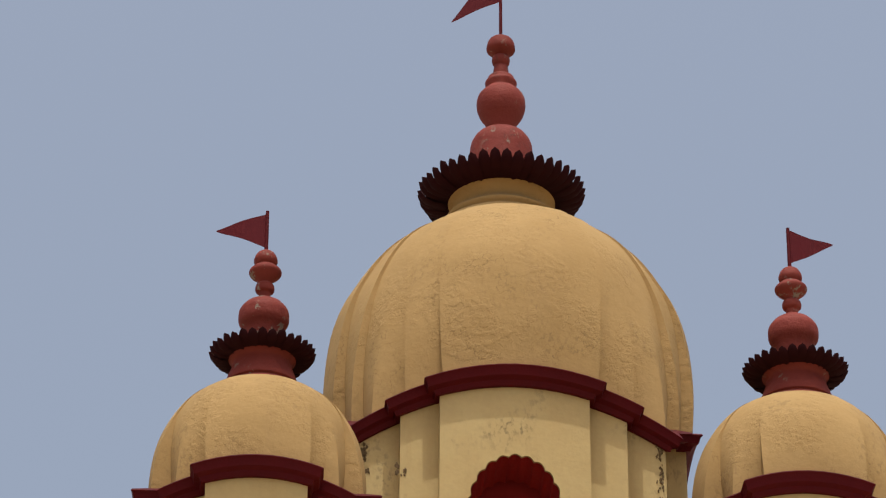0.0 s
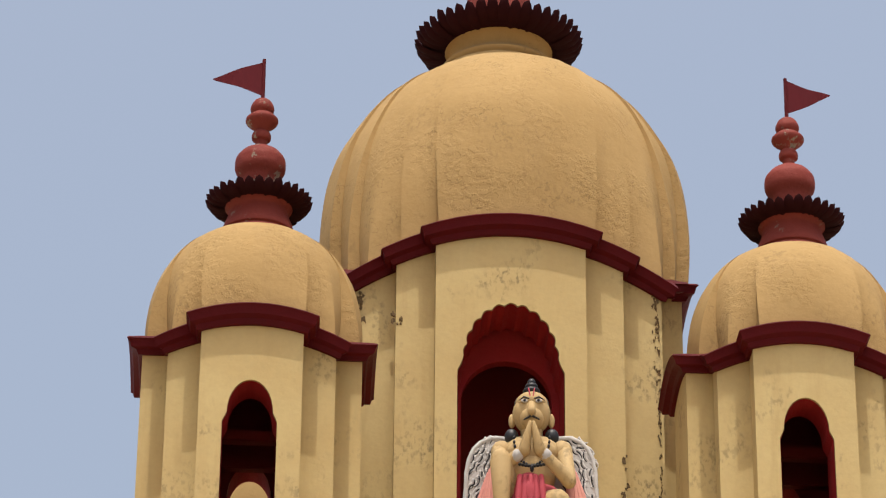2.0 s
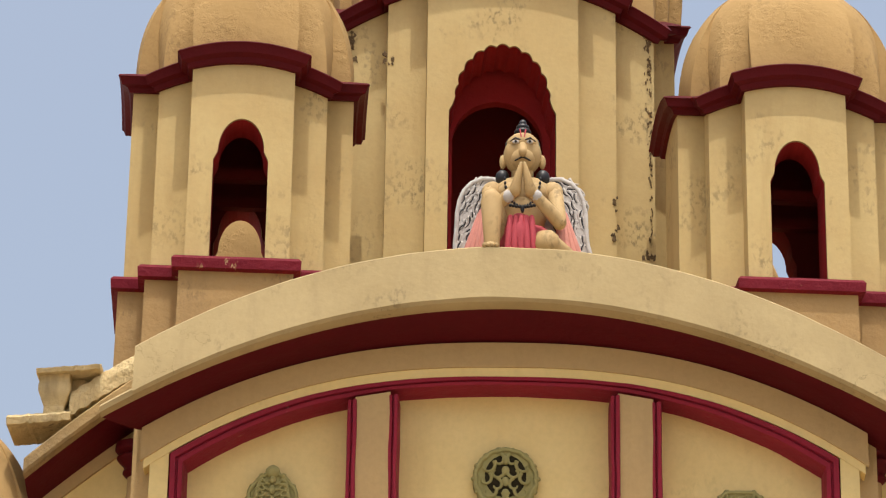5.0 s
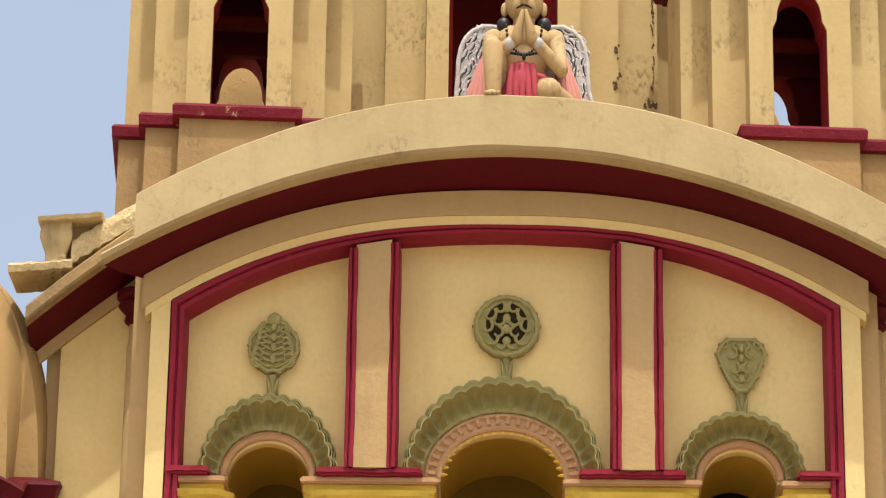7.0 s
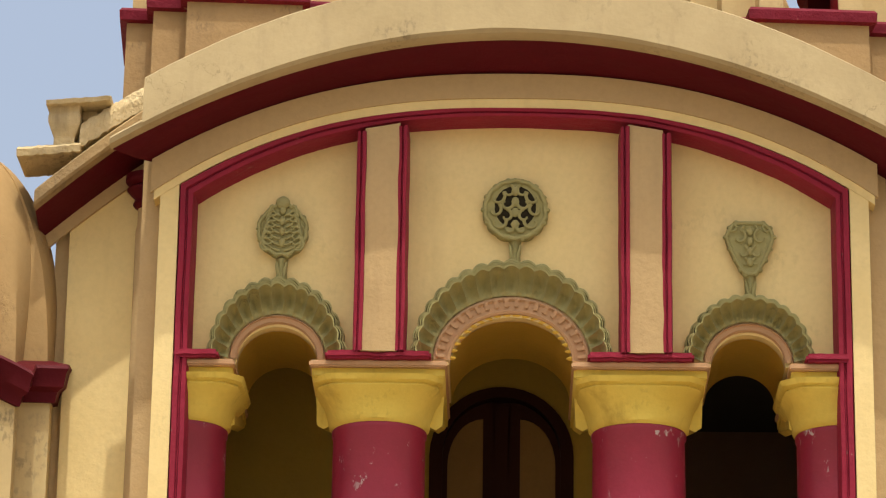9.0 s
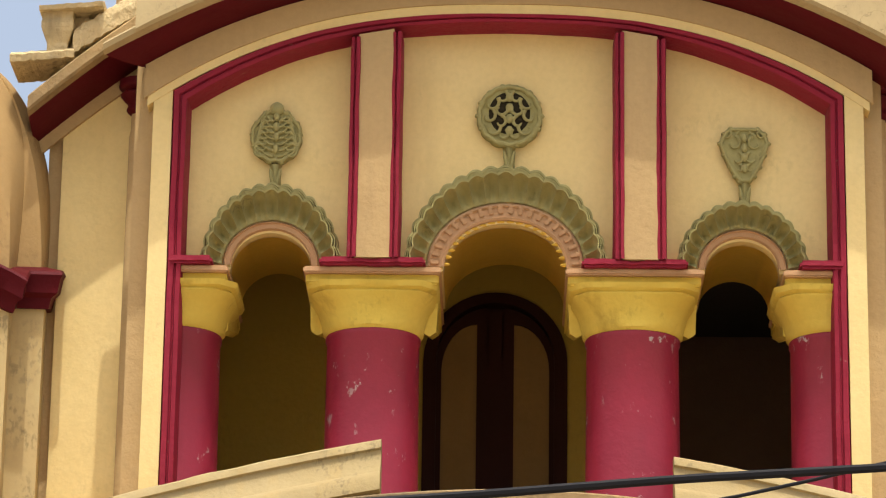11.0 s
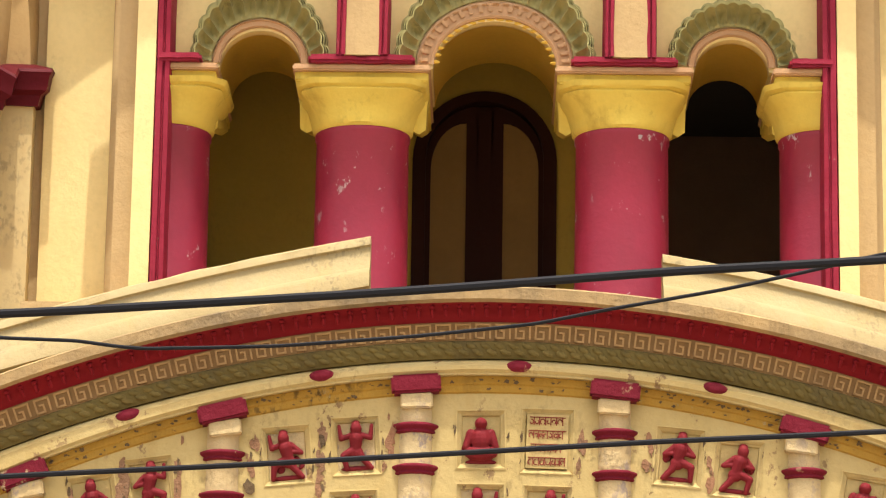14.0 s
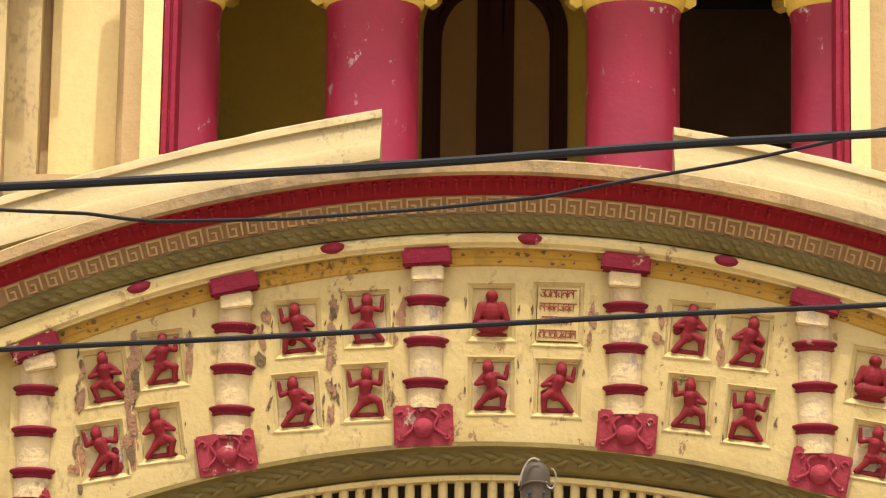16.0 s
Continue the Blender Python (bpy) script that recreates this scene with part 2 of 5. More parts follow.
def rounded(points, steps=4):
    """A smoother line through (r, z) points (Catmull-Rom)."""
    out = []
    for i in range(len(points) - 1):
        p0, p1, p2, p3 = points[max(i - 1, 0)], points[i], points[i + 1], points[min(i + 2, len(points) - 1)]
        for k in range(steps):
            t = k / steps
            out.append(tuple(max(0.002 if c == 0 else -99, 0.5 * (2 * p1[c] + (p2[c] - p0[c]) * t + (2 * p0[c] - 5 * p1[c] + 4 * p2[c] - p3[c]) * t * t
                             + (3 * p1[c] - p0[c] - 3 * p2[c] + p3[c]) * t ** 3)) for c in (0, 1)))
    out.append(points[-1])
    return out


def box(x0, x1, y0, y1, z0, z1, bm=None, bevel=0.0):
    b = bmesh.new()
    vs = [b.verts.new((x, y, z)) for x in (x0, x1) for y in (y0, y1) for z in (z0, z1)]
    for f in ((0, 1, 3, 2), (4, 6, 7, 5), (0, 4, 5, 1), (2, 3, 7, 6), (0, 2, 6, 4), (1, 5, 7, 3)):
        b.faces.new([vs[i] for i in f])
    if bevel:
        bmesh.ops.bevel(b, geom=b.edges[:], offset=bevel, segments=2, affect="EDGES")
    return joined(bm, b) if bm else b


def joined(bm, other):
    me = bpy.data.meshes.new("tmp")
    other.to_mesh(me)
    other.free()
    bm.from_mesh(me)
    bpy.data.meshes.remove(me)
    return bm


def slab(outline, holes, y0, y1, bm=None):
    """A plate in the xz plane between y0 and y1, with holes through it."""
    bm = bm or bmesh.new()
    loops = [outline, *holes]
    flat = [Vector((x, 0, z)) for lp in loops for x, z in lp]
    tris = tessellate_polygon([[Vector((x, z, 0)) for x, z in lp] for lp in loops])
    front = [bm.verts.new((v.x, y0, v.z)) for v in flat]
    back = [bm.verts.new((v.x, y1, v.z)) for v in flat]
    for t in tris:
        if len(set(t)) == 3:
            bm.faces.new([front[i] for i in t])
            bm.faces.new([back[i] for i in reversed(t)])
    k = 0
    for lp in loops:
        n = len(lp)
        for i in range(n):
            a, b = k + i, k + (i + 1) % n
            bm.faces.new((front[a], front[b], back[b], back[a]))
        k += n
    return bm


def tube(points, radius, seg=8):
    rows = []
    for i, p in enumerate(points):
        d = (Vector(points[min(i + 1, len(points) - 1)]) - Vector(points[max(i - 1, 0)])).normalized()
        side = d.cross(Vector((0, 0.3, 1))).normalized()
        up = side.cross(d)
        r = radius(i / (len(points) - 1)) if callable(radius) else radius
        rows.append([Vector(p) + r * (math.cos(a) * side + math.sin(a) * up) for a in [2 * math.pi * k / seg for k in range(seg)]])
    return loft(rows, True, caps=True)


def blob(bm, centre, radii, turn=(0, 0, 0), seg=14, mat=0):
    """An ellipsoid added to bm, for modelled relief."""
    m = Matrix.LocRotScale(centre, Euler([radians(a) for a in turn]), radii)
    res = bmesh.ops.create_uvsphere(bm, u_segments=seg, v_segments=max(6, seg * 2 // 3), radius=1.0, matrix=m)
    for f in {f for v in res["verts"] for f in v.link_faces}:
        f.material_index = mat
        f.smooth = True
    return bm


def limb(bm, a, b, ra, rb, mat=0, seg=10):
    """A tapered rounded limb from a to b."""
    a, b = Vector(a), Vector(b)
    d = (b - a).normalized()
    side = d.orthogonal().normalized()
    up = d.cross(side)
    stations = [(-0.9, 0.45), (-0.5, 0.85), (0, 1)]
    rows = []
    for off, k in stations:
        rows.append((a + d * ra * off, ra * k))
    for off, k in reversed(stations):
        rows.append((b - d * rb * off, rb * k))
    vs = [[bm.verts.new(c + r * (math.cos(2 * math.pi * i / seg) * side + math.sin(2 * math.pi * i / seg) * up)) for i in range(seg)] for c, r in rows]
    faces = []
    for p, q in zip(vs, vs[1:]):
        for i in range(seg):
            faces.append(bm.faces.new((p[i], p[(i + 1) % seg], q[(i + 1) % seg], q[i])))
    faces += [bm.faces.new(vs[0]), bm.faces.new(vs[-1])]
    for f in faces:
        f.material_index = mat
        f.smooth = True
    return bm


def fused(ob, size):
    """Melts overlapping lumps into one skin."""
    m = ob.modifiers.new("skin", "REMESH")
    m.mode, m.voxel_size, m.use_smooth_shade = "VOXEL", size, True
    return ob


def arc(cx, half, z0, rise, n=20, p=2.0):
    """Points of an arch from left to right over cx."""
    return [(cx - half * math.cos(math.pi * i / n), z0 + rise * math.sin(math.pi * i / n) ** (2.0 / p)) for i in range(n + 1)]


# ---- ratha plans: a square core with stepped projections on every side ----
def plan(levels, off=0.0, fine=5):
    """Points (x, y, u) round a stepped square. levels: (half width, distance) from the outermost face to the core, u the way along its side."""
    lv = [(a + off, d + off) for a, d in levels]
    line = []
    core = lv[-1][1]
    line.append((-core, core))
    for i in range(len(lv) - 2, -1, -1):
        a, d = lv[i]
        outer_d = lv[i + 1][1]
        line.append((-a, outer_d))
        line.append((-a, d))
    line += [(-x, d) for x, d in reversed(line)]
    dense = []
    for p, q in zip(line, line[1:]):
        k = fine * 2 if abs(p[0] - q[0]) > 0.5 else (fine if abs(p[0] - q[0]) > 0.02 else 1)
        dense += [(p[0] + (q[0] - p[0]) * i / k, p[1] + (q[1] - p[1]) * i / k) for i in range(k)]
    out = []
    for s in range(4):
        c, sn = ((1, 0), (0, 1), (-1, 0), (0, -1))[s]
        for u, d in dense:
            x, y = u, -d
            out.append((c * x - sn * y, sn * x + c * y, u, (d - core) / max(lv[0][1] - core, 1e-6)))
    return out


def turret(name, place, label, cfg, category="turret", group=""):
    """A domed turret on a stepped plan, its origin on the axis at the band below the openings."""
    lv, H, k, t = cfg["levels"], cfg["wall"], cfg["sag"], cfg["cornice"]
    a, R = lv[0]
    c = lv[-1][1]
    th = thing(name, place, label, category, group)

    def top(u):
        return H - k * u * u

    # front, right, back and left bays; unseen sides left solid to keep light out
    oh = cfg["open_half"]
    spring, rise, sill = cfg["spring"], cfg["rise"], cfg["sill"]
    if cfg["cusped"]:
        n = 11
        lobes = []
        for i in range(n):
            for s in range(5):
                f = (i + s / 5) / n
                th_a = math.pi * (1 - f)
                lob = 1 + 0.055 * abs(math.sin(math.pi * f * n))
                lobes.append((oh * 0.86 * lob * math.cos(th_a), spring + rise * lob * math.sin(th_a) * 0.97))
        hole = [(-oh, sill), (-oh, spring - 0.10), (-oh * 0.93, spring - 0.04)] + lobes[1:] + [(oh * 0.93, spring - 0.04), (oh, spring - 0.10), (oh, sill)]
    else:
        hole = [(-oh, sill), (-oh, spring - 0.03), (-oh * 0.88, spring + 0.02)]
        hole += [(x, z) for x, z in arc(0, oh * 0.84, spring + 0.04, rise - 0.05, 16)]
        hole += [(oh * 0.88, spring + 0.02), (oh, spring - 0.03), (oh, sill)]
    nose = [(-a, 0.0), *[(-a + 2 * a * i / 12, top(-a + 2 * a * i / 12) - t * 0.5) for i in range(13)], (a, 0.0)]
    thick = cfg["thick"]
    drop = cfg.get("back_drop", 0.0)
    for s in range(4):
        pierced = s == 0 or (cfg["sides"] and s == 2)
        cut = [(x, z - drop if z > sill else z) for x, z in hole] if s == 2 else hole
        bm = slab(nose, [cut] if pierced else [], -R, -R + thick)
        for f in bm.faces:
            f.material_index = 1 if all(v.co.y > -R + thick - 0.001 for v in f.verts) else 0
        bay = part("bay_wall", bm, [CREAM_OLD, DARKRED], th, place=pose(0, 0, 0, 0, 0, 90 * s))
        if pierced:
            inner = [(x * 0.985, z + (0.0 if z <= sill else -0.006)) for x, z in cut]
            bm = bmesh.new()
            f_ = [bm.verts.new((x, -R + 0.012, z)) for x, z in inner]
            b_ = [bm.verts.new((x, -R + thick + 0.02, z)) for x, z in inner]
            for i in range(len(inner) - 1):
                bm.faces.new((f_[i], f_[i + 1], b_[i + 1], b_[i]))
            part("reveal", bm, MAROON_LIT, bay, "maroon painted opening reveal")
    if cfg["sides"]:
        for yb_, zb_ in ((0.0, 1.0), (0.40, 0.95)):
            part("inner_beam", box(-c + 0.05, c - 0.05, yb_, yb_ + 0.10, zb_, zb_ + 0.09, bevel=0.01), DARKRED, th, "dark red inner beam")
    if cfg["cusped"]:
        wide = [(-c + 0.1, sill - 0.1), (-c + 0.1, spring + 0.75), (c - 0.1, spring + 0.75), (c - 0.1, sill - 0.1)]
        mouth = [(-oh * 0.86, sill - 0.05)] + arc(0, oh * 0.86, spring - 0.12, oh * 0.86, 18) + [(oh * 0.86, sill - 0.05)]
        nw = part("niche_wall", slab(wide, [mouth], -R + thick + 0.10, -R + thick + 0.2), MAROON_LIT, th, "dark maroon inner niche wall")
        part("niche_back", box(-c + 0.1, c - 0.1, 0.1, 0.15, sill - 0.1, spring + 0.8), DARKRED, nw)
    for s in range(4):
        # corner pier: stepped prism between two bays
        path = [(a, c - 0.12)]
        for i in range(1, len(lv)):
            d = lv[i][1]
            if i == 1:
                path.append((a, d))
            else:
                path.append((lv[i - 1][0], d))
            if i < len(lv) - 1:
                path.append((lv[i][0], d))
        path.append((c, c))
        path += [(y, x) for x, y in reversed(path[:-1])]
        path.append((a, a))
        low, high = [], []
        for x, y in path:
            u = min(x, y)
            u = max(u, a)
            low.append((x, -y, 0.0))
            high.append((x, -y, top(u) - t * 0.5))
        bm = loft([low, high], True, caps=True)
        for f in bm.faces:
            mid = f.calc_center_median()
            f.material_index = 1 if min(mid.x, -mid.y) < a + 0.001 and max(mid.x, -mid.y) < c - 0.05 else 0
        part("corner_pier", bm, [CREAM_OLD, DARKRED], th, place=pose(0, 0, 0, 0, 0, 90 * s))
    # plinth and its band
    ring = lambda off, z: [(x, y, z) for x, y, u, e in plan(lv, off)]
    bz = cfg["plinth"]
    part("plinth", loft([ring(0.045, -bz), ring(0.035, -0.1)], True, caps=True), PLINTH, th, "tan painted plinth")
    part("base_band", loft([ring(0.03, -0.11), ring(0.085, -0.10), ring(0.09, -0.03), ring(0.07, -0.004), ring(-0.04, 0.004)], True, caps=True), CAPRED, th, "dark crimson band")
    # arched cornice
    prof = [(-0.02, -t), (0.03, -t * 0.97), (0.045, -t * 0.70), (0.085, -t * 0.55), (0.10, -t * 0.2), (0.115, -t * 0.08), (0.105, 0.0), (0.0, 0.02), (-0.12, 0.02)]
    part("cornice", loft([[(x, y, top(u) + dz) for x, y, u, e in plan(lv, o * cfg["over"])] for o, dz in prof], True), MAROON, th, "dark maroon curved cornice", smooth=True)
    # ribbed dome
    base = plan(lv, -0.015)
    rows = []
    D, steps = cfg["dome"], 26
    Rm = cfg["dome_r"]
    zb = top(0.8 * c)
    for i in range(steps + 1):
        f = i / steps
        ang = f * math.pi / 2 * 0.965
        # swelling shoulder, then a round crown
        h = math.sin(ang) ** (2 / 2.15)
        r = math.cos(ang) ** (2 / cfg.get("full", 2.35))
        w = min(1.0, cfg["round"] + 1.7 * f)
        row = []
        for i_, (x, y, u, e) in enumerate(base):
            q = math.hypot(x, y)
            tu = math.atan2(u, c) + i_ // (len(base) // 4) * math.pi / 2 - math.pi / 2
            dx_, dy_ = x / q * (1 - w) + math.cos(tu) * w, y / q * (1 - w) + math.sin(tu) * w
            nrm = math.hypot(dx_, dy_)
            dx_, dy_ = dx_ / nrm, dy_ / nrm
            rr = q * (1 - w) + (Rm + cfg["rib"] * (e - 0.5) * (1 - 0.55 * f)) * w
            z_low = top(u) + 0.005
            z = z_low * (1 - min(1, f * 2.2)) + zb * min(1, f * 2.2) + (D - 0.0) * h
            lump = noise.noise((x * 1.5 + place.translation.x, y * 1.5, z * 1.5)) * 0.012
            row.append((dx_ * rr * r * (1 + lump), dy_ * rr * r * (1 + lump), z))
        rows.append(row)
    part("dome", loft(rows, True, caps=True), DOME, th, "weathered ochre ribbed plaster dome", smooth=True, place=pose(cfg.get("dx_dome", 0), 0, 0))
    shift = pose(cfg.get("dx_top", 0), 0, 0)
    ztop = zb + D
    # lotus collar: neck, bowl and single petals
    lr, lz = cfg["lotus_r"], ztop + cfg["lotus_z"]
    part("neck", ring_lathe(rounded([(lr * 0.86, ztop - lr * 0.32), (lr * 0.80, ztop - 0.02), (lr * 0.66, ztop + lr * 0.06), (lr * 0.70, ztop + lr * 0.14), (lr * 0.58, lz - lr * 0.26), (lr * 0.60, lz - lr * 0.15), (lr * 0.68, lz - lr * 0.09)])),
         DOME if cfg["cusped"] else FINIAL, th, smooth=True, place=shift)
    bowl = part("lotus_bowl", ring_lathe([(lr * 0.50, lz - lr * 0.11), (lr * 0.62, lz - lr * 0.11), (lr * 0.78, lz - lr * 0.085), (lr * 0.88, lz - lr * 0.05), (lr * 0.935, lz), (lr * 0.93, lz + lr * 0.03), (lr * 0.3, lz + 0.02)]), LOTUS, th, "dark red lotus collar", smooth=True, place=shift)
    n = cfg["petals"]
    wv = 2 * math.pi * lr / n * 0.5
    pm = bmesh.new()
    spine = [(lr * 0.72, -lr * 0.125, 0.66), (lr * 0.83, -lr * 0.105, 0.85), (lr * 0.925, -lr * 0.06, 1.0), (lr * 0.975, lr * 0.01, 0.92), (lr * 0.99, lr * 0.07, 0.66), (lr * 0.992, lr * 0.085, 0.3)]
    loft([[(rad, -wv * wd, zz), (rad + wv * 0.42, -wv * wd * 0.5, zz), (rad + wv * 0.55, 0, zz + 0.004), (rad + wv * 0.42, wv * wd * 0.5, zz), (rad, wv * wd, zz), (rad - 0.03, 0, zz)] for rad, zz, wd in spine], True, pm, caps=True)
    first = part("petal", pm, LOTUS, bowl, smooth=True)
    first.matrix_basis = pose(0, 0, lz)
    for i in range(1, n):
        o = bpy.data.objects.new("petal", first.data)
        scene.collection.objects.link(o)
        o.parent = bowl
        o.matrix_basis = pose(0, 0, lz + random.uniform(-1, 1) * lr * 0.02, random.uniform(-3, 3), 0, 360 * i / n)
    # turned finial
    part("finial", ring_lathe(rounded([(r, ztop + z + cfg["up"]) for r, z in cfg["finial"]], 3), 32), FINIAL, th, "faded red turned plaster finial", smooth=True, place=shift)
    fz, ph, fl = ztop + cfg["up"] + cfg["finial"][-1][1], cfg["pole"], cfg["flag"]
    pole = part("flag_pole", ring_lathe([(0.016, fz - 0.05), (0.014, fz + ph)], 10), MAROON, th, place=shift)
    tip, lo, hi = fl
    bm = bmesh.new()
    n = 10
    front_, back_ = [], []
    for i in range(n + 1):
        f = i / n
        x = tip[0] * f
        z1 = lo + (tip[1] - lo) * f
        z2 = hi + (tip[1] - hi) * f
        y = 0.03 * math.sin(f * 5.0) * (1 if tip[0] > 0 else -1) * f
        front_.append([(x, y - 0.003, fz + z1 - 0.004), (x, y - 0.003, fz + z2 + 0.004)])
        back_.append([(x, y + 0.003, fz + z1 - 0.004), (x, y + 0.003, fz + z2 + 0.004)])
    loft([[fr[0], fr[1], bk[1], bk[0]] for fr, bk in zip(front_, back_)], True, bm, caps=True)
    part("flag", bm, FLAG, pole, "triangular red flag")
    return th


# ---- ground and the mass of the temple behind the front ----
g = bmesh.new()
loft([[(-3000, -3000, 0), (3000, -3000, 0)], [(-3000, 3000, 0), (3000, 3000, 0)]], bm=g)
tagged(part("ground", g, EARTH), "dusty bare ground in front of the temple", "ground", kind="structure")

YF = 21.5        # front plane of the balcony storey
YP = YF + 0.12    # recessed panels between the mouldings
YL = 20.85       # plane of the lower relief panel


def frame_z(x):
    return 9.765 - 0.0722 * abs(x) ** 2.54


def wall_top(x):
    return 9.995 - 0.075 * abs(x) ** 2.4


def cope_z(x):
    return 10.545 - 0.121 * x * x


def span(x0, x1, n):
    return [x0 + (x1 - x0) * i / n for i in range(n + 1)]


# ---- balcony storey ----
a1, a2, a3 = (-1.567, 0.272, 0.255), (-0.008, 0.412, 0.335), (1.565, 0.248, 0.225)
low = [(-2.37, 6.0), (-2.17, 6.0), (-2.17, 8.01)]
for cx, half, rise in (a1, a2, a3):
    low += arc(cx, half, 8.01, rise, 24)
low += [(2.17, 8.01), (2.17, 6.0), (2.37, 6.0)]
outline = low + [(x, wall_top(x) + 0.05) for x in span(2.37, -2.37, 40)]
front = tagged(part("wall_front", slab(outline, [], YP, YF + 1.05), CREAM), "cream plaster balcony front with three arches", "wall", kind="structure")
for cx, half, rise in (a1, a2, a3):
    pts = arc(cx, half - 0.004, 8.006, rise - 0.004, 24)
    bm = loft([[(x, YP + 0.08, z) for x, z in pts], [(x, YF + 1.06, z) for x, z in pts]])
    bmesh.ops.solidify(bm, geom=bm.faces[:], thickness=0.003)
    part("arch_soffit", bm, SOFFIT, front, "golden yellow arch soffit", smooth=True)

# tan fascia under the cornice, cream fillet, crimson moulding
xs = span(-2.43, 2.43, 60)
part("fascia", loft([[(x, YF - d, f(x)) for x in xs] for d, f in ((-0.13, lambda x: wall_top(x) + 0.03), (0.12, lambda x: wall_top(x) + 0.0), (0.12, lambda x: frame_z(x) + 0.055), (0.09, lambda x: frame_z(x) + 0.05))]), TAN, front, "tan painted fascia")


def moulding(inner, outer, y, d):
    """A raised three-roll moulding between two lines of (x, z)."""
    rows = []
    for f, h in ((0, 0), (0.05, 0.8), (0.16, 1.0), (0.44, 0.98), (0.50, 0.88), (0.56, 0.88), (0.62, 0.96), (0.86, 0.92), (0.96, 0.6), (1, 0)):
        rows.append([(xi + (xo - xi) * f + 0.006 * noise.noise((xi * 3, zi * 4, f)), y - d * h + 0.006 * noise.noise((xi * 5, zi * 5, 3 + f)), zi + (zo - zi) * f + 0.006 * noise.noise((xi * 4, zi * 3, 7 + f))) for (xi, zi), (xo, zo) in zip(outer, inner)])
    return loft(rows)


W = 2.248
ox = span(-W, W, 48)
outer = [(-W, 6.0 + 0.25 * i) for i in range(12)] + [(x, frame_z(x)) for x in ox] + [(W, 8.75 - 0.25 * i) for i in range(12)]
inner = [(-W + 0.115, 6.0 + 0.25 * i) for i in range(12)] + [(x * (W - 0.115) / W, frame_z(x) - 0.075) for x in ox] + [(W - 0.115, 8.75 - 0.25 * i) for i in range(12)]
part("frame_moulding", moulding(inner, outer, YP, 0.23), RED_FRAME, front, "crimson raised frame moulding", smooth=True)
for x0, x1 in ((-1.02, -0.745), (0.745, 1.02)):
    part("pilaster_strip", slab([(x0 + 0.02, 8.03), (x1 - 0.02, 8.03), (x1 - 0.02, frame_z(x1) - 0.10), (x0 + 0.02, frame_z(x0) - 0.10)], [], YF - 0.13, YP), TAN, front, "tan painted pilaster strip")
    for xe in (x0, x1):
        zt = frame_z(xe) - 0.12
        part("side_bead", moulding([(xe - 0.041, 8.03 + (zt - 8.03) * i / 12) for i in range(13)], [(xe + 0.041, 8.03 + (zt - 8.03) * i / 12) for i in range(13)], YP, 0.27), RED_FRAME, front, smooth=True)
part("fillet", loft([[(x, YF - d, frame_z(x) + h) for x in span(-2.41, 2.41, 50)] for d, h in ((0.09, 0.07), (0.106, 0.055), (0.106, -0.01), (-0.12, -0.02))]), CREAM, front, "cream fillet")
# cream margin outside the frame
for s in (-1, 1):
    part("margin", slab([(s * 2.242, 6.0), (s * 2.368, 6.0), (s * 2.368, frame_z(2.41) + 0.14), (s * 2.242, frame_z(2.275) + 0.10)], [], YF - 0.10, YP + 0.02), CREAM, front)

# curved cornice and parapet over the front
xs = span(-2.49, 2.62, 64)
lipd = lambda x: 10.11 - 0.112 * x * x
mixd = lambda q: (lambda x: wall_top(x) * (1 - q) + lipd(x) * q)
rows = [(0.02, lambda x: wall_top(x) - 0.01), (-0.06, mixd(0.05)), (-0.16, mixd(0.25)), (-0.28, mixd(0.55)), (-0.44, mixd(1.0)), (-0.46, lambda x: lipd(x) + 0.02)]
cor = tagged(part("cornice", loft([[(min(x, 2.62) if x > -2.40 else -2.40 + (x + 2.40) * max(0.3, min(3.0, -d * 6.6)), YF + d, f(x if x > -2.40 else -2.40 + (x + 2.40) * max(0.3, min(3.0, -d * 6.6)))) for x in xs] for d, f in rows]), MAROON, smooth=True), "dark maroon curved cornice under the parapet", "cornice", kind="structure")


def cope_low(x):
    return 10.175 - 0.114 * x * x


bm = loft([[(x, YF + d, f(x)) for x in span(-2.67, 2.62, 66)] for d, f in ((-0.42, lambda x: lipd(x) + 0.02), (-0.44, lipd), (-0.50, lambda x: lipd(x) + 0.005), (-0.53, lambda x: cope_low(x) - 0.045), (-0.545, lambda x: cope_low(x) - 0.01), (-0.50, lambda x: cope_low(x) + 0.02), (-0.2, lambda x: cope_low(x) + 0.03))])
part("drip_edge", bm, PARAPET, cor, "weathered cream drip edge", smooth=True)
xs = span(-2.46, 2.62, 64)
rows = [(-0.535, lambda x: cope_low(x) - 0.042), (-0.552, lambda x: cope_low(x) - 0.022), (-0.495, lambda x: cope_z(x) - 0.012), (-0.48, cope_z), (0.12, lambda x: cope_z(x) + 0.01), (0.14, lambda x: max(cope_z(x) - 0.3, wall_top(x) + 0.12))]
rr = [[(x, YF + d, f(x) + 0.006 * noise.noise((x * 3, d * 4, 0))) for d, f in rows] for x in xs]
bm = loft(rr, True, caps=True)
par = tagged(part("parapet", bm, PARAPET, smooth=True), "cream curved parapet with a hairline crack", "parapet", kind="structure")

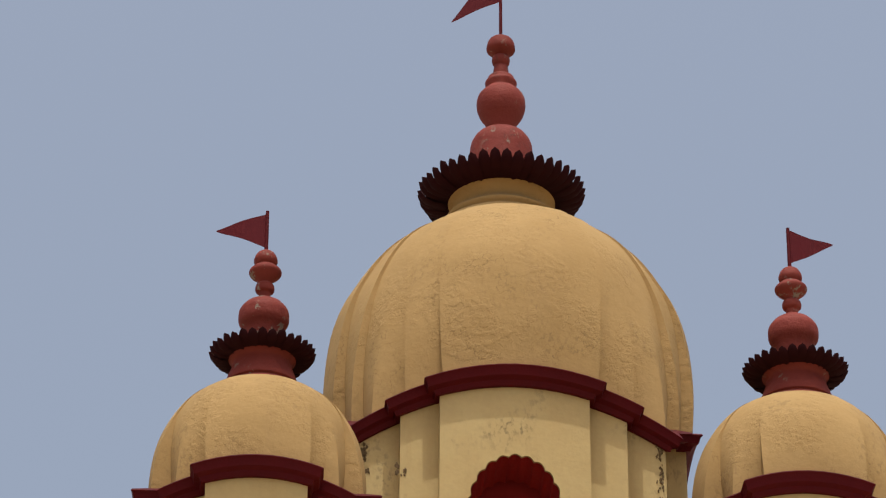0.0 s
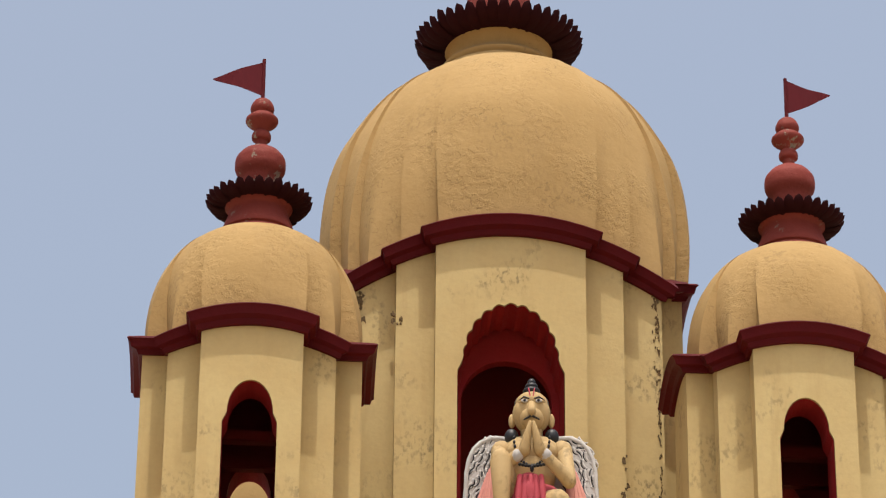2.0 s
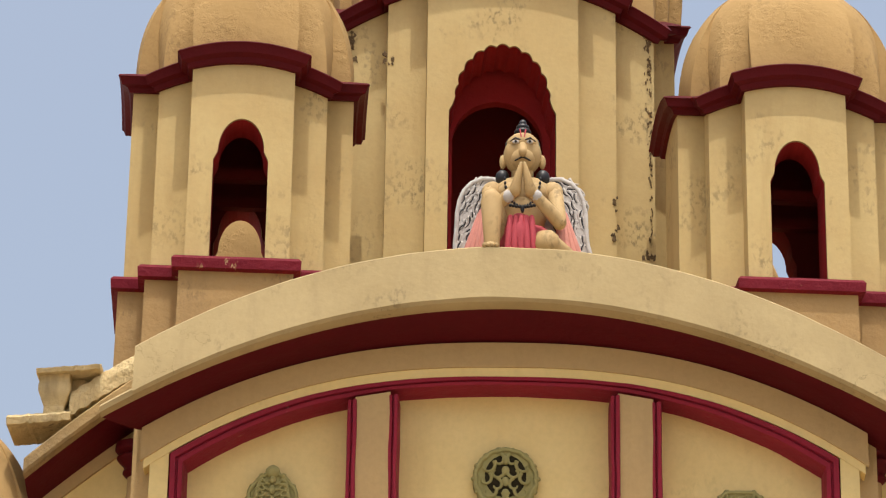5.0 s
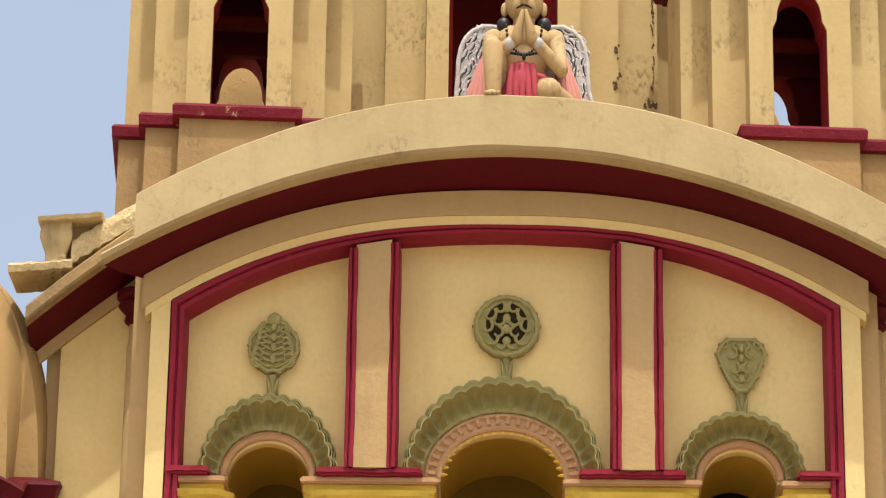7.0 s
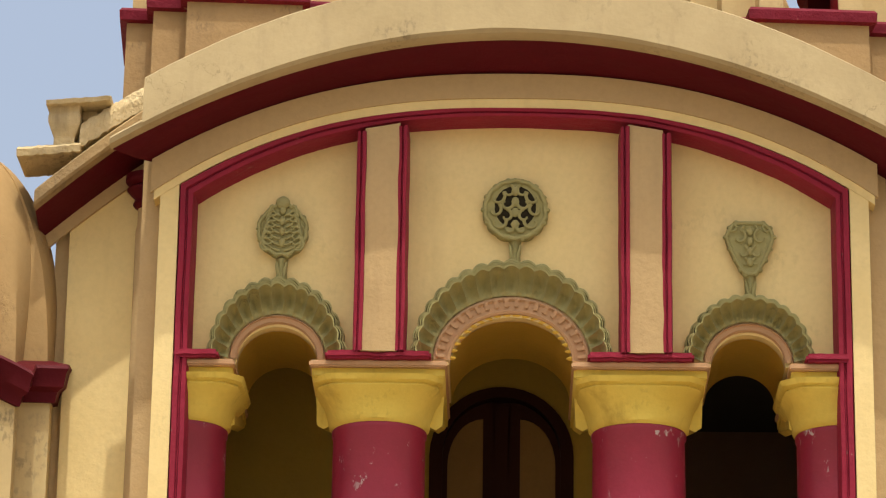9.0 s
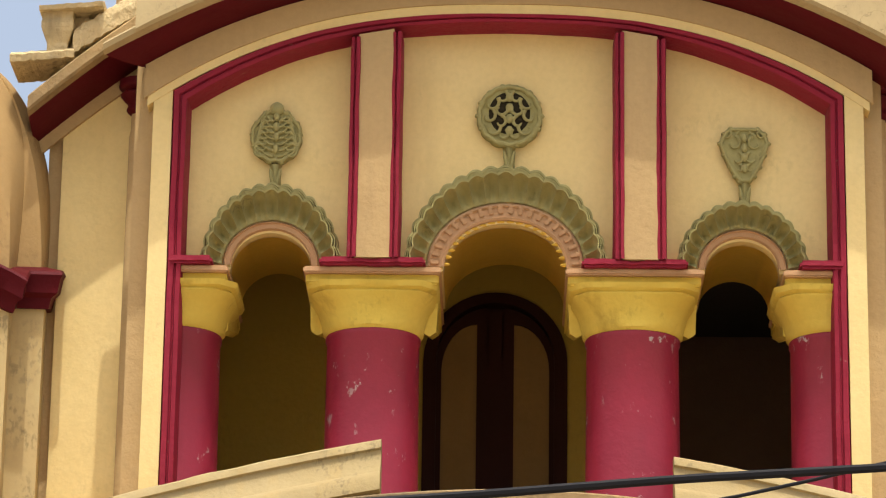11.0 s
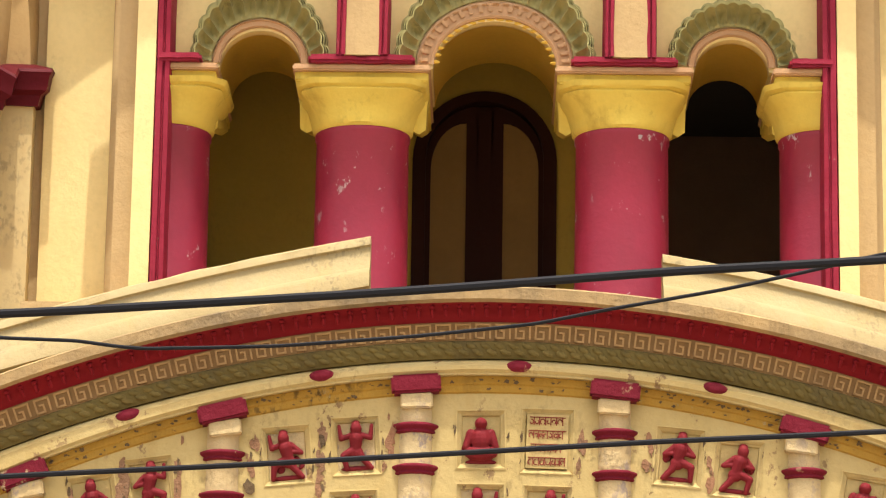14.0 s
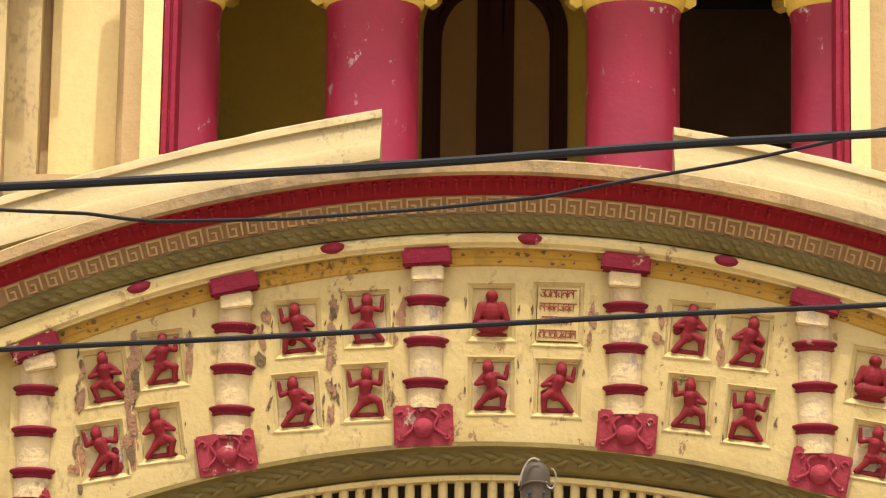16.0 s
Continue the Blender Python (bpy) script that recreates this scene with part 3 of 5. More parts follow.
# recessed flanks of the storey, with their own cornice
for s in (-1, 1):
    ys = YF + 0.4
    wall = slab([(s * 2.3, 5.6), (s * 3.03, 5.6), (s * 3.03, 9.12), (s * 2.3, 9.75)], [], ys, ys + 0.5)
    wl = tagged(part("wall_flank", wall, CREAM), "cream plaster flank wall set back from the balcony front", "wall", kind="structure")
    part("side_wall", box(s * 3.03 if s > 0 else -3.13, 3.13 if s > 0 else -3.03, ys + 0.06, 29.0, 5.0, 9.6), TAN, wl)
    part("reveal_wall", box(min(s * 2.3, s * 2.5), max(s * 2.3, s * 2.5), YF + 0.02, ys + 0.1, 5.6, 9.6), TAN, wl)
    xs = [s * x for x in span(2.42, 3.22, 10)]

    def fz(x):
        return 9.60 - 0.74 * (abs(x) - 2.55) - 0.12 * (abs(x) - 2.55) ** 2

    part("flank_fascia", loft([[(x, ys - d, fz(x) - h) for x in xs] for d, h in ((0.0, 0.20), (0.03, 0.2), (0.03, -0.02), (0.0, 0.0))]), TAN, wl, "tan fascia")
    part("flank_cornice", loft([[(x, ys - d, fz(x) + h) for x in xs] for d, h in ((0.0, -0.10), (0.1, -0.08), (0.25, -0.05), (0.36, -0.01), (0.38, 0.0))]), MAROON, wl, "dark maroon cornice", smooth=True)
    part("flank_lip", loft([[(x, ys - d, fz(x) + h) for x in xs] for d, h in ((0.37, -0.01), (0.45, 0.0), (0.465, 0.02), (0.465, 0.10), (0.42, 0.13), (-0.3, 0.14))]), GRIME, wl, "stained render lip", smooth=True)
    # slim colonnette in the angle
    cx = s * 2.505
    cy = ys - 0.06
    col = thing("colonnette", pose(cx, cy, 5.9), "slim tan colonnette with a maroon capital beside the flank wall", "column", "colonnettes")
    part("shaft", ring_lathe([(0.075, 0), (0.07, 3.1), (0.06, 3.15), (0.06, 3.3)], 20), TAN, col, smooth=True)
    part("pier", box(-0.135 if s > 0 else 0.055, -0.055 if s > 0 else 0.135, -0.22, 0.02, 0, 3.32), TAN, col)
    bm = ring_lathe(rounded([(0.065, 3.26), (0.095, 3.29), (0.085, 3.33), (0.12, 3.37), (0.14, 3.40), (0.11, 3.42), (0.15, 3.45), (0.15, 3.5)]), 20)
    part("capital", bm, MAROON, col, "maroon moulded capital", smooth=True)

# broken end of the parapet: a stump of balustrade and torn render on the flank
br = thing("broken_parapet", pose(0, 0, -0.07), "broken end of a cream parapet, render torn off", "parapet")
random.seed(4)


def rubble(name, x0, x1, y0, y1, zl, zr, h, n=9, rough=0.03):
    """A crumbling length of wall whose top slopes from zl to zr."""
    rows = []
    for i in range(n + 1):
        f = i / n
        x = x0 + (x1 - x0) * f
        z = zl + (zr - zl) * f + random.uniform(-rough, rough)
        e = random.uniform(-rough, rough)
        rows.append([(x, y0, z - h), (x + e * .4, y0 - 0.01 + e * .5, z - h * .5), (x, y0 + 0.01, z - 0.03), (x, y0 + 0.07 + e, z), (x, y1, z + e * .5), (x, y1, z - h)])
    return part(name, loft(rows, True, caps=True), BROKEN, br)


rubble("torn_render", -2.94, -2.46, 21.50, 21.8, 9.76, 10.07, 0.20, 26, 0.010)
rubble("ledge_slab", -3.36, -2.93, 21.47, 21.9, 9.57, 9.61, 0.09, 16, 0.004)
rubble("cap_slab", -3.17, -2.74, 21.42, 21.9, 9.895, 9.93, 0.06, 16, 0.003)
bm = ring_lathe([(0.10, 9.44), (0.10, 9.56), (0.125, 9.60), (0.155, 9.66), (0.155, 9.71), (0.145, 9.72), (0.15, 9.79)], 4)
bmesh.ops.rotate(bm, cent=(0, 0, 0), matrix=Matrix.Rotation(radians(45), 3, "Z"), verts=bm.verts)
bmesh.ops.bevel(bm, geom=bm.edges[:], offset=0.006, segments=2, affect="EDGES")
part("stump", bm, BROKEN, br, "cream moulded pier stump", place=pose(-3.05, 21.58, 0.075))
part("core", box(-3.10, -2.84, 21.60, 21.9, 9.52, 9.86, bevel=0.01), BROKEN, br)

# veranda behind the columns
ver = tagged(part("floor", box(-3.0, 3.0, 20.95, 24.1, 6.1, 6.25), TAN), "balcony floor behind the lower parapet", "floor", kind="structure")
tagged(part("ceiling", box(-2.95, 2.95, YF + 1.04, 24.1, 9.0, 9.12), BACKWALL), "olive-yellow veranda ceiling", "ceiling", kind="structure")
tagged(part("roof", box(-3.1, 3.1, YF + 0.6, 29.5, 9.3, 9.42), CREAM_OLD), "flat roof behind the parapet", "roof", kind="structure")
DX = -0.074
DR, DH = 0.521, 1.684      # half width and springing of the door
door_hole = [(DX - DR, 6.25)] + arc(DX, DR, 6.25 + DH, DR, 20) + [(DX + DR, 6.25)]
room_hole = [(1.05, 6.25), (1.05, 8.75), (2.85, 8.75), (2.85, 6.25)]
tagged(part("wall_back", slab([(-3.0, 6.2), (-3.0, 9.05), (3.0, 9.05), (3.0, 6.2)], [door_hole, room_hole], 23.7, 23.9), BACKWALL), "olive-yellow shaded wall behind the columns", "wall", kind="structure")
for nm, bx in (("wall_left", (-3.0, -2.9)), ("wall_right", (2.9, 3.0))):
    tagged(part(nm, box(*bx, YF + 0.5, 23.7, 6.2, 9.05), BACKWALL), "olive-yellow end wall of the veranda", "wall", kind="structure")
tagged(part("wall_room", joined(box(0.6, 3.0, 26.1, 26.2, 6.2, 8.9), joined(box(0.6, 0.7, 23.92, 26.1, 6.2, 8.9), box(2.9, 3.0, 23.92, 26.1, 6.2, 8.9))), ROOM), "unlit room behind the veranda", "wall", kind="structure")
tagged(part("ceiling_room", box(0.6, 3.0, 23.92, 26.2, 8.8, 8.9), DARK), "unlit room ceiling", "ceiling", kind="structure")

# arched double door
door = thing("door_1", pose(DX, 23.7, 6.25), "closed dark brown arched double door with tan panels", "door", kind="structure")
DI = DR - 0.095
out = [(-DR, 0.0)] + arc(0, DR, DH, DR, 20) + [(DR, 0.0)]
inn = [(-DI, 0.02)] + arc(0, DI, DH + 0.02, DI, 20) + [(DI, 0.02)]
part("door_frame", slab(out, [inn], -0.03, 0.12), BROWN, door, "dark brown arched frame")
for s in (-1, 1):
    leafo = [(s * 0.004, 0.03)] + [(s * DI * math.cos(a), DH + DI * math.sin(a)) for a in [math.pi / 2 * (1 - i / 10) for i in range(11)] if math.cos(a) * DI > 0.004] + [(s * DI, 0.03)]
    pan = [(s * 0.134, 0.66)] + [(s * (0.134 + 0.256 * math.sin(i / 8 * math.pi / 2)), DH - 0.055 + 0.35 * math.cos(i / 8 * math.pi / 2)) for i in range(9)] + [(s * 0.39, 0.66)]
    leaf = part("door_leaf", slab(leafo, [pan], 0.02, 0.08), BROWN, door)
    part("door_panel", slab(pan, [], 0.04, 0.07), DOORPANEL, leaf, "tan door panel")
part("astragal", box(-0.047, 0.047, -0.01, 0.018, 0.03, DH + DI - 0.04), BROWN, door)
# added plate that blocks light through the gap between the leaves
part("backing", slab(out, [], 0.125, 0.15), BROWN, door)

# ---- columns ----
COLS = [(-2.215, "l"), (-0.885, "m"), (0.846, "m"), (2.205, "r")]
cy = YF + 0.36


def column(x, full):
    th = thing("column", pose(x, cy, 6.25), "magenta round column with a yellow bracket capital" + ("" if full == "m" else ", engaged behind the frame"), "column", "balcony columns")
    prof = [(0.335, 0.0), (0.325, 0.05), (0.316, 0.12), (0.312, 0.6), (0.308, 1.30), (0.318, 1.315), (0.318, 1.345), (0.305, 1.36)]
    def kept(b):
        for v in b.verts:
            if full == "l":
                v.co.x = max(v.co.x, -0.02)
            elif full == "r":
                v.co.x = min(v.co.x, 0.02)
        return b

    part("shaft", kept(ring_lathe(prof, 48)), PINK, th, "magenta painted shaft with chipped spots", smooth=True)
    # bell
    rows = []
    for z, r, q in ((1.35, 0.315, 0.0), (1.37, 0.335, 0.05), (1.40, 0.338, 0.15), (1.45, 0.352, 0.35), (1.51, 0.372, 0.6), (1.55, 0.398, 0.8), (1.575, 0.412, 0.9), (1.59, 0.40, 0.9), (1.605, 0.425, 1.0), (1.64, 0.44, 1.0)):
        row = []
        for i in range(48):
            a = 2 * math.pi * i / 48
            c, s = math.cos(a), math.sin(a)
            sq = 1 / max(abs(c), abs(s), (abs(c) + abs(s)) / 1.75)
            rad = r * (1 - q + q * sq)
            row.append((rad * c, rad * s, z))
        rows.append(row)
    part("bell", kept(loft(rows, True, caps=True)), YELLOW, th, "stained yellow bell capital", smooth=True)
    # bracket block carrying the full thickness of the wall
    hb = 0.435
    prof = [(-hb, 1.66), (-hb + 0.01, 1.50), (-hb + 0.015, 1.36), (-hb + 0.06, 1.33), (-0.30, 1.37), (0.30, 1.37), (hb - 0.06, 1.33), (hb - 0.015, 1.36), (hb - 0.01, 1.50), (hb, 1.66)]
    if full != "m":
        s = 1 if full == "l" else -1
        prof = [(0.0, 1.66), (0.0, 1.36), (0.24, 1.37), (0.31, 1.33), (0.355, 1.36), (0.36, 1.50), (0.365, 1.66)]
        prof = [(s * x, z) for x, z in prof]
    lo_, hi_ = (-hb, hb) if full == "m" else ((0.0, 0.36) if full == "l" else (-0.36, 0.0))
    bm = slab(prof, [], 0.0, 0.89)
    for v in bm.verts:
        if v.co.z < 1.6:
            v.co.z += 0.045 + (0.22 if v.co.y > 0.1 else 0.0)
    part("bracket", bm, YELLOW, th)
    part("necking", box(lo_ - 0.005, hi_ + 0.005, -0.38, 0.89, 1.63, 1.715, bevel=0.012), YELLOW, th)
    part("abacus", box(lo_ - 0.02, hi_ + 0.02, -0.43, 0.89, 1.69, 1.735, bevel=0.01), TERRA, th, "terracotta pink abacus")
    b0, b1 = lo_ + (0.085 if full != "l" else -0.02), hi_ - (0.085 if full != "r" else -0.02)
    bm = box(b0, b1, -0.48, -0.28, 1.735, 1.79, bevel=0.016)
    bmesh.ops.subdivide_edges(bm, edges=[e for e in bm.edges if abs(e.verts[0].co.x - e.verts[1].co.x) > 0.1], cuts=14)
    for v in bm.verts:
        dip = 0.026 * math.exp(-(v.co.x / 0.022) ** 2) if full == "m" else 0.0
        v.co += Vector((0, 0.012, 0.010)) * noise.noise((v.co.x * 14 + x * 3, v.co.y * 9, v.co.z * 12)) + Vector((0, dip if v.co.y < -0.4 else 0, -dip if v.co.z > 1.76 else 0))
    part("cap_band", bm, RED_FRAME, th, "crimson cap band", smooth=True)
    return th


for x, f in COLS:
    column(x, f)


# ---- scalloped hoods and crests over the arches ----
def hood(name, cx, half, rise, o_half, o_rise, band, flutes, label):
    th = thing(name, pose(cx, YP, 8.055), label, "arch hood", "arch hoods")
    # pink archivolt
    n = 40
    rows = []
    for f, d in ((0.0, -0.02), (0.02, 0.02), (0.15, 0.03), (0.25, 0.022), (0.75, 0.022), (0.85, 0.04), (1.0, 0.03), (1.02, 0.0)):
        h_, r_ = half - 0.008 + band * f, rise - 0.008 + band * f
        rows.append([(-h_ * math.cos(math.pi * i / n), -d, r_ * math.sin(math.pi * i / n) - 0.02) for i in range(n + 1)])
    arch_ = part("archivolt", loft(rows), TERRA, th, "terracotta pink archivolt", smooth=True)
    if flutes > 16:
        for i in range(22):
            a = math.pi * (i + 0.5) / 22
            h_, r_ = half + band * 0.5, rise + band * 0.5
            m = pose(-h_ * math.cos(a), -0.026, r_ * math.sin(a) - 0.02, 0, math.degrees(a) - 90, 0)
            bmx = box(-0.014, 0.014, -0.014, 0.004, -0.024, 0.024, bevel=0.004)
            blob(bmx, (0, -0.006, 0.026), (0.02, 0.012, 0.016), seg=8)
            part("key_block", bmx, TERRA, arch_, place=m)
        for i in range(20):
            a = math.pi * (i + 0.5) / 20
            part("fringe_bead", blob(bmesh.new(), (-(half - 0.012) * math.cos(a), 0.01, (rise - 0.012) * math.sin(a) - 0.02), (0.034, 0.018, 0.013), seg=8), SOFFIT, arch_, smooth=True)
    h0, r0 = half + band, rise + band
    for i in range(flutes):
        a0, a1_ = math.pi * i / flutes, math.pi * (i + 1) / flutes
        bm = bmesh.new()
        m = 8
        stations = [(0.0, 0.035, 0.0), (0.10, 0.06, 0.5), (0.30, 0.085, 1.35), (0.48, 0.105, 1.6), (0.60, 0.125, 1.2), (0.65, 0.13, 0.15), (0.67, 0.16, 0.0), (0.735, 0.162, 0.0), (0.74, 0.075, 0.0), (0.79, 0.06, 0.0), (0.795, 0.125, 0.0), (0.85, 0.125, 0.0), (0.855, 0.04, 0.0), (0.905, 0.03, 0.0), (0.91, 0.09, 0.0), (0.985, 0.085, 0.0), (1.0, 0.0, 0.0)]
        rows = []
        for f, d, hollow in stations:
            row = []
            for k in range(m + 1):
                a = a0 + (a1_ - a0) * k / m
                bulge = math.sin(math.pi * k / m)
                ff = f + (0.105 * (bulge - 0.45) if f > 0.6 else 0.0)
                h_, r_ = h0 + (o_half - h0) * ff, r0 + (o_rise - r0) * ff
                row.append((-h_ * math.cos(a), -d + 0.05 * hollow * bulge, r_ * math.sin(a) - 0.02))
            rows.append(row)
        loft(rows, bm=bm)
        part("scallop", bm, OLIVE, th, smooth=True)
    return th


hL = hood("arch_hood", a1[0], a1[1], a1[2], 0.462, 0.55, 0.055, 15, "olive scalloped hood over a side arch")
hC = hood("arch_hood", a2[0], a2[1], a2[2], 0.668, 0.685, 0.115, 19, "olive scalloped hood over the wide middle arch")
hR = hood("arch_hood", a3[0], a3[1], a3[2], 0.432, 0.455, 0.055, 15, "olive scalloped hood over a side arch")


def crest(x, z, kind, w, h, label):
    """A carved crest on a stem; origin at the stem's foot."""
    th = thing("crest", pose(x, YP, z + 0.038), label, "wall ornament", "crests")
    st = h * 0.26
    bm = loft([[(s * wd, -0.005, zz), (s * wd * 0.5, -0.045, zz), (0, -0.055, zz), (-s * wd * 0.5, -0.045, zz), (-s * wd, -0.005, zz)] for s, wd, zz in ((1, 0.05, -0.05), (1, 0.035, st * 0.3), (1, 0.03, st * 0.8), (1, 0.045, st))])
    for k in (-1, 1):
        blob(bm, (k * 0.022, -0.045, st * 0.3), (0.014, 0.02, st * 0.55), (0, k * 10, 0))
    part("stem", bm, OLIVE, th, smooth=True)
    zc = st + (h - st) * 0.5
    R1, R2 = w / 2, (h - st) / 2
    n = 56
    outl = []
    for i in range(n):
        a = 2 * math.pi * i / n
        if kind == "round":
            k = 1 + 0.045 * abs(math.sin(a * 7))
            p = (R1 * k * math.cos(a), zc + R2 * k * math.sin(a))
        elif kind == "leaf":
            k = 0.94 + 0.05 * abs(math.sin(a * 6))
            t = math.sin(a)
            nar = 1 - 0.5 * max(0, t) ** 2.2
            p = (R1 * k * nar * math.cos(a), zc + R2 * k * t)
        else:
            t = math.sin(a)
            hh = t * 0.5 + 0.5
            nar = 0.30 + 0.72 * min(1.0, hh / 0.72) ** 0.85 - 0.10 * max(0.0, hh - 0.8) / 0.2
            p = (R1 * nar * (abs(math.cos(a)) ** 0.35) * (1 if math.cos(a) > 0 else -1), zc + R2 * t)
        outl.append(p)
    bm = slab(outl, [], -0.05, 0.0)
    bmesh.ops.bevel(bm, geom=[e for e in bm.edges if all(abs(v.co.y + 0.05) < 1e-5 for v in e.verts) and len({f.normal.y < -0.5 for f in e.link_faces}) >= 1 and e.is_boundary], offset=0.004, affect="EDGES")
    part("plate", bm, OLIVE, th)
    # carved rim and scrolls
    loop = [(p[0] * 0.92, -0.055, zc + (p[1] - zc) * 0.92) for p in outl] + [(outl[0][0] * 0.92, -0.055, zc + (outl[0][1] - zc) * 0.92)]
    part("rim", tube(loop, R1 * 0.075, 8), OLIVE, th, smooth=True)
    for i in range(0, n, 4):
        p = outl[i]
        rx = random.uniform(0.085, 0.13) * R1
        part("rim_bead", blob(bmesh.new(), (p[0] * 0.97, -0.045, zc + (p[1] - zc) * 0.97), (rx, 0.022, rx * 0.8), seg=8), OLIVE, th, smooth=True)

    def scroll(cx, cz, r, turn, sgn, thick):
        pts = []
        for i in range(15):
            f = i / 14
            a = turn + sgn * f * 4.2
            rad = r * (1 - 0.72 * f)
            pts.append((cx + rad * math.cos(a), -0.062, cz + rad * math.sin(a)))
        part("scroll", tube(pts, lambda f: thick * 0.82 * (1 - 0.5 * f), 7), OLIVE, th, smooth=True)

    for s in (-1, 1):
        if kind == "round":
            for cx, cz, r, tn in ((0.24, 0.60, 0.20, 0.4), (0.58, 0.40, 0.24, 0.9), (0.28, 0.20, 0.20, 1.6), (0.66, -0.02, 0.22, 0.7), (0.30, -0.22, 0.20, 0.2), (0.54, -0.42, 0.24, 1.2), (0.22, -0.62, 0.18, 0.6)):
                scroll(s * R1 * cx, zc + R2 * cz, R1 * r * 1.15, 0.5 * math.pi + s * tn, s, R1 * 0.075)
        elif kind == "leaf":
            for j in range(7):
                f = j / 6
                limb_pts = [(s * R1 * (0.08 + 0.62 * q * (1 - 0.35 * f)), -0.06, zc + R2 * (-0.72 + 1.2 * f + 0.34 * q * q - 0.04)) for q in (0.0, 0.25, 0.5, 0.75, 1.0)]
                part("frond", tube(limb_pts, lambda q: R1 * (0.06 - 0.03 * q), 6), OLIVE, th, smooth=True)
                scroll(s * R1 * (0.52 - 0.22 * f), zc + R2 * (-0.60 + 1.15 * f), R1 * (0.36 - 0.10 * f), 0.5 * math.pi - s * 0.2, -s, R1 * 0.085)
        else:
            scroll(s * R1 * 0.45, zc + R2 * 0.40, R1 * 0.34, 0.5 * math.pi + s * 0.3, s, R1 * 0.085)
            scroll(s * R1 * 0.18, zc + R2 * 0.66, R1 * 0.18, 0.5 * math.pi, -s, R1 * 0.07)
            scroll(s * R1 * 0.70, zc + R2 * 0.72, R1 * 0.20, 0.5 * math.pi + s * 0.8, s, R1 * 0.07)
            scroll(s * R1 * 0.22, zc - R2 * 0.50, R1 * 0.18, 0.5 * math.pi, s, R1 * 0.07)
            scroll(s * R1 * 0.30, zc - R2 * 0.15, R1 * 0.28, 0.5 * math.pi + s * 0.3, s, R1 * 0.08)
    for j, cz in enumerate((0.6, 0.25, -0.1, -0.5)):
        part("boss", blob(bmesh.new(), (0, -0.06, zc + R2 * cz), (R1 * 0.13, 0.022, R2 * 0.16), seg=10), OLIVE, th, smooth=True)
    # dark discs on the solid plate, the shade of hollows in their colour
    if kind == "round":
        part("shade_disc", blob(bmesh.new(), (0, -0.046, zc + 0.02), (R1 * 0.72, 0.010, R2 * 0.76), seg=20), HOLLOW_SHADE, th, "dark disc standing in for the shade behind the scrolls")
        for s in (-1, 1):
            for cz, cxk in ((0.55, 0.2), (0.2, 0.28), (-0.12, 0.3), (-0.45, 0.22)):
                part("hollow", blob(bmesh.new(), (s * R1 * cxk, -0.051, zc + R2 * cz), (R1 * 0.15, 0.008, R2 * 0.11), seg=10), HOLLOW_SHADE, th)
    if kind == "leaf":
        part("bud", blob(blob(bmesh.new(), (0, -0.06, st + h * 0.69), (0.05, 0.03, 0.045)), (0, -0.05, st + h * 0.73), (0.028, 0.02, 0.03)), OLIVE, th, smooth=True)
    return th


crest(-1.553, 8.55, "leaf", 0.36, 0.56, "olive carved leaf-shaped crest above the arch")
crest(0.012, 8.68, "round", 0.43, 0.585, "olive carved round rosette crest with pierced scrolls")
crest(1.585, 8.45, "vase", 0.34, 0.53, "olive carved vase-shaped crest above the arch")


# ---- turrets on the roof ----
YAW = 4.2      # the upper storey stands a little turned against the front
SMALL = dict(levels=[(0.375, 0.82), (0.62, 0.62)], wall=1.70, sag=0.40, cornice=0.145, back_drop=0.10, over=1.0, open_half=0.20, spring=0.82, rise=0.31, sill=0.0, cusped=False,
             thick=0.30, sides=True, plinth=1.6, dome=1.10, dome_r=0.85, full=2.8, round=0.25, rib=0.024, lotus_r=0.40, lotus_z=0.30, up=0.05, petals=32,
             finial=[(0.13, 0.30), (0.136, 0.463), (0.19, 0.53), (0.199, 0.59), (0.19, 0.65), (0.145, 0.708), (0.11, 0.727), (0.085, 0.747), (0.05, 0.767), (0.047, 0.796), (0.052, 0.812), (0.072, 0.825), (0.076, 0.855), (0.068, 0.884), (0.05, 0.90), (0.058, 0.914), (0.077, 0.933), (0.122, 0.972), (0.126, 1.01), (0.085, 1.048), (0.077, 1.06), (0.088, 1.075), (0.094, 1.11), (0.068, 1.168), (0.017, 1.20)],
             pole=0.36, flag=((-0.40, 0.18), 0.03, 0.33))
left = turret("corner_turret", pose(-1.985, 23.18, 11.0, 0, 0, YAW), "cream turret with maroon cornice and small ochre dome", SMALL, group="corner turrets")
RIGHT = dict(SMALL, dx_dome=0.07, dx_top=0.09, flag=((0.35, 0.20), 0.04, 0.34))
right = turret("corner_turret", pose(2.075, 23.5, 11.0, 0, 0, YAW), "cream turret with maroon cornice and small ochre dome", RIGHT, group="corner turrets")
copy_thing(left, pose(-2.28, 27.23, 10.98, 0, 0, YAW))
copy_thing(right, pose(1.55, 27.55, 10.84, 0, 0, YAW))
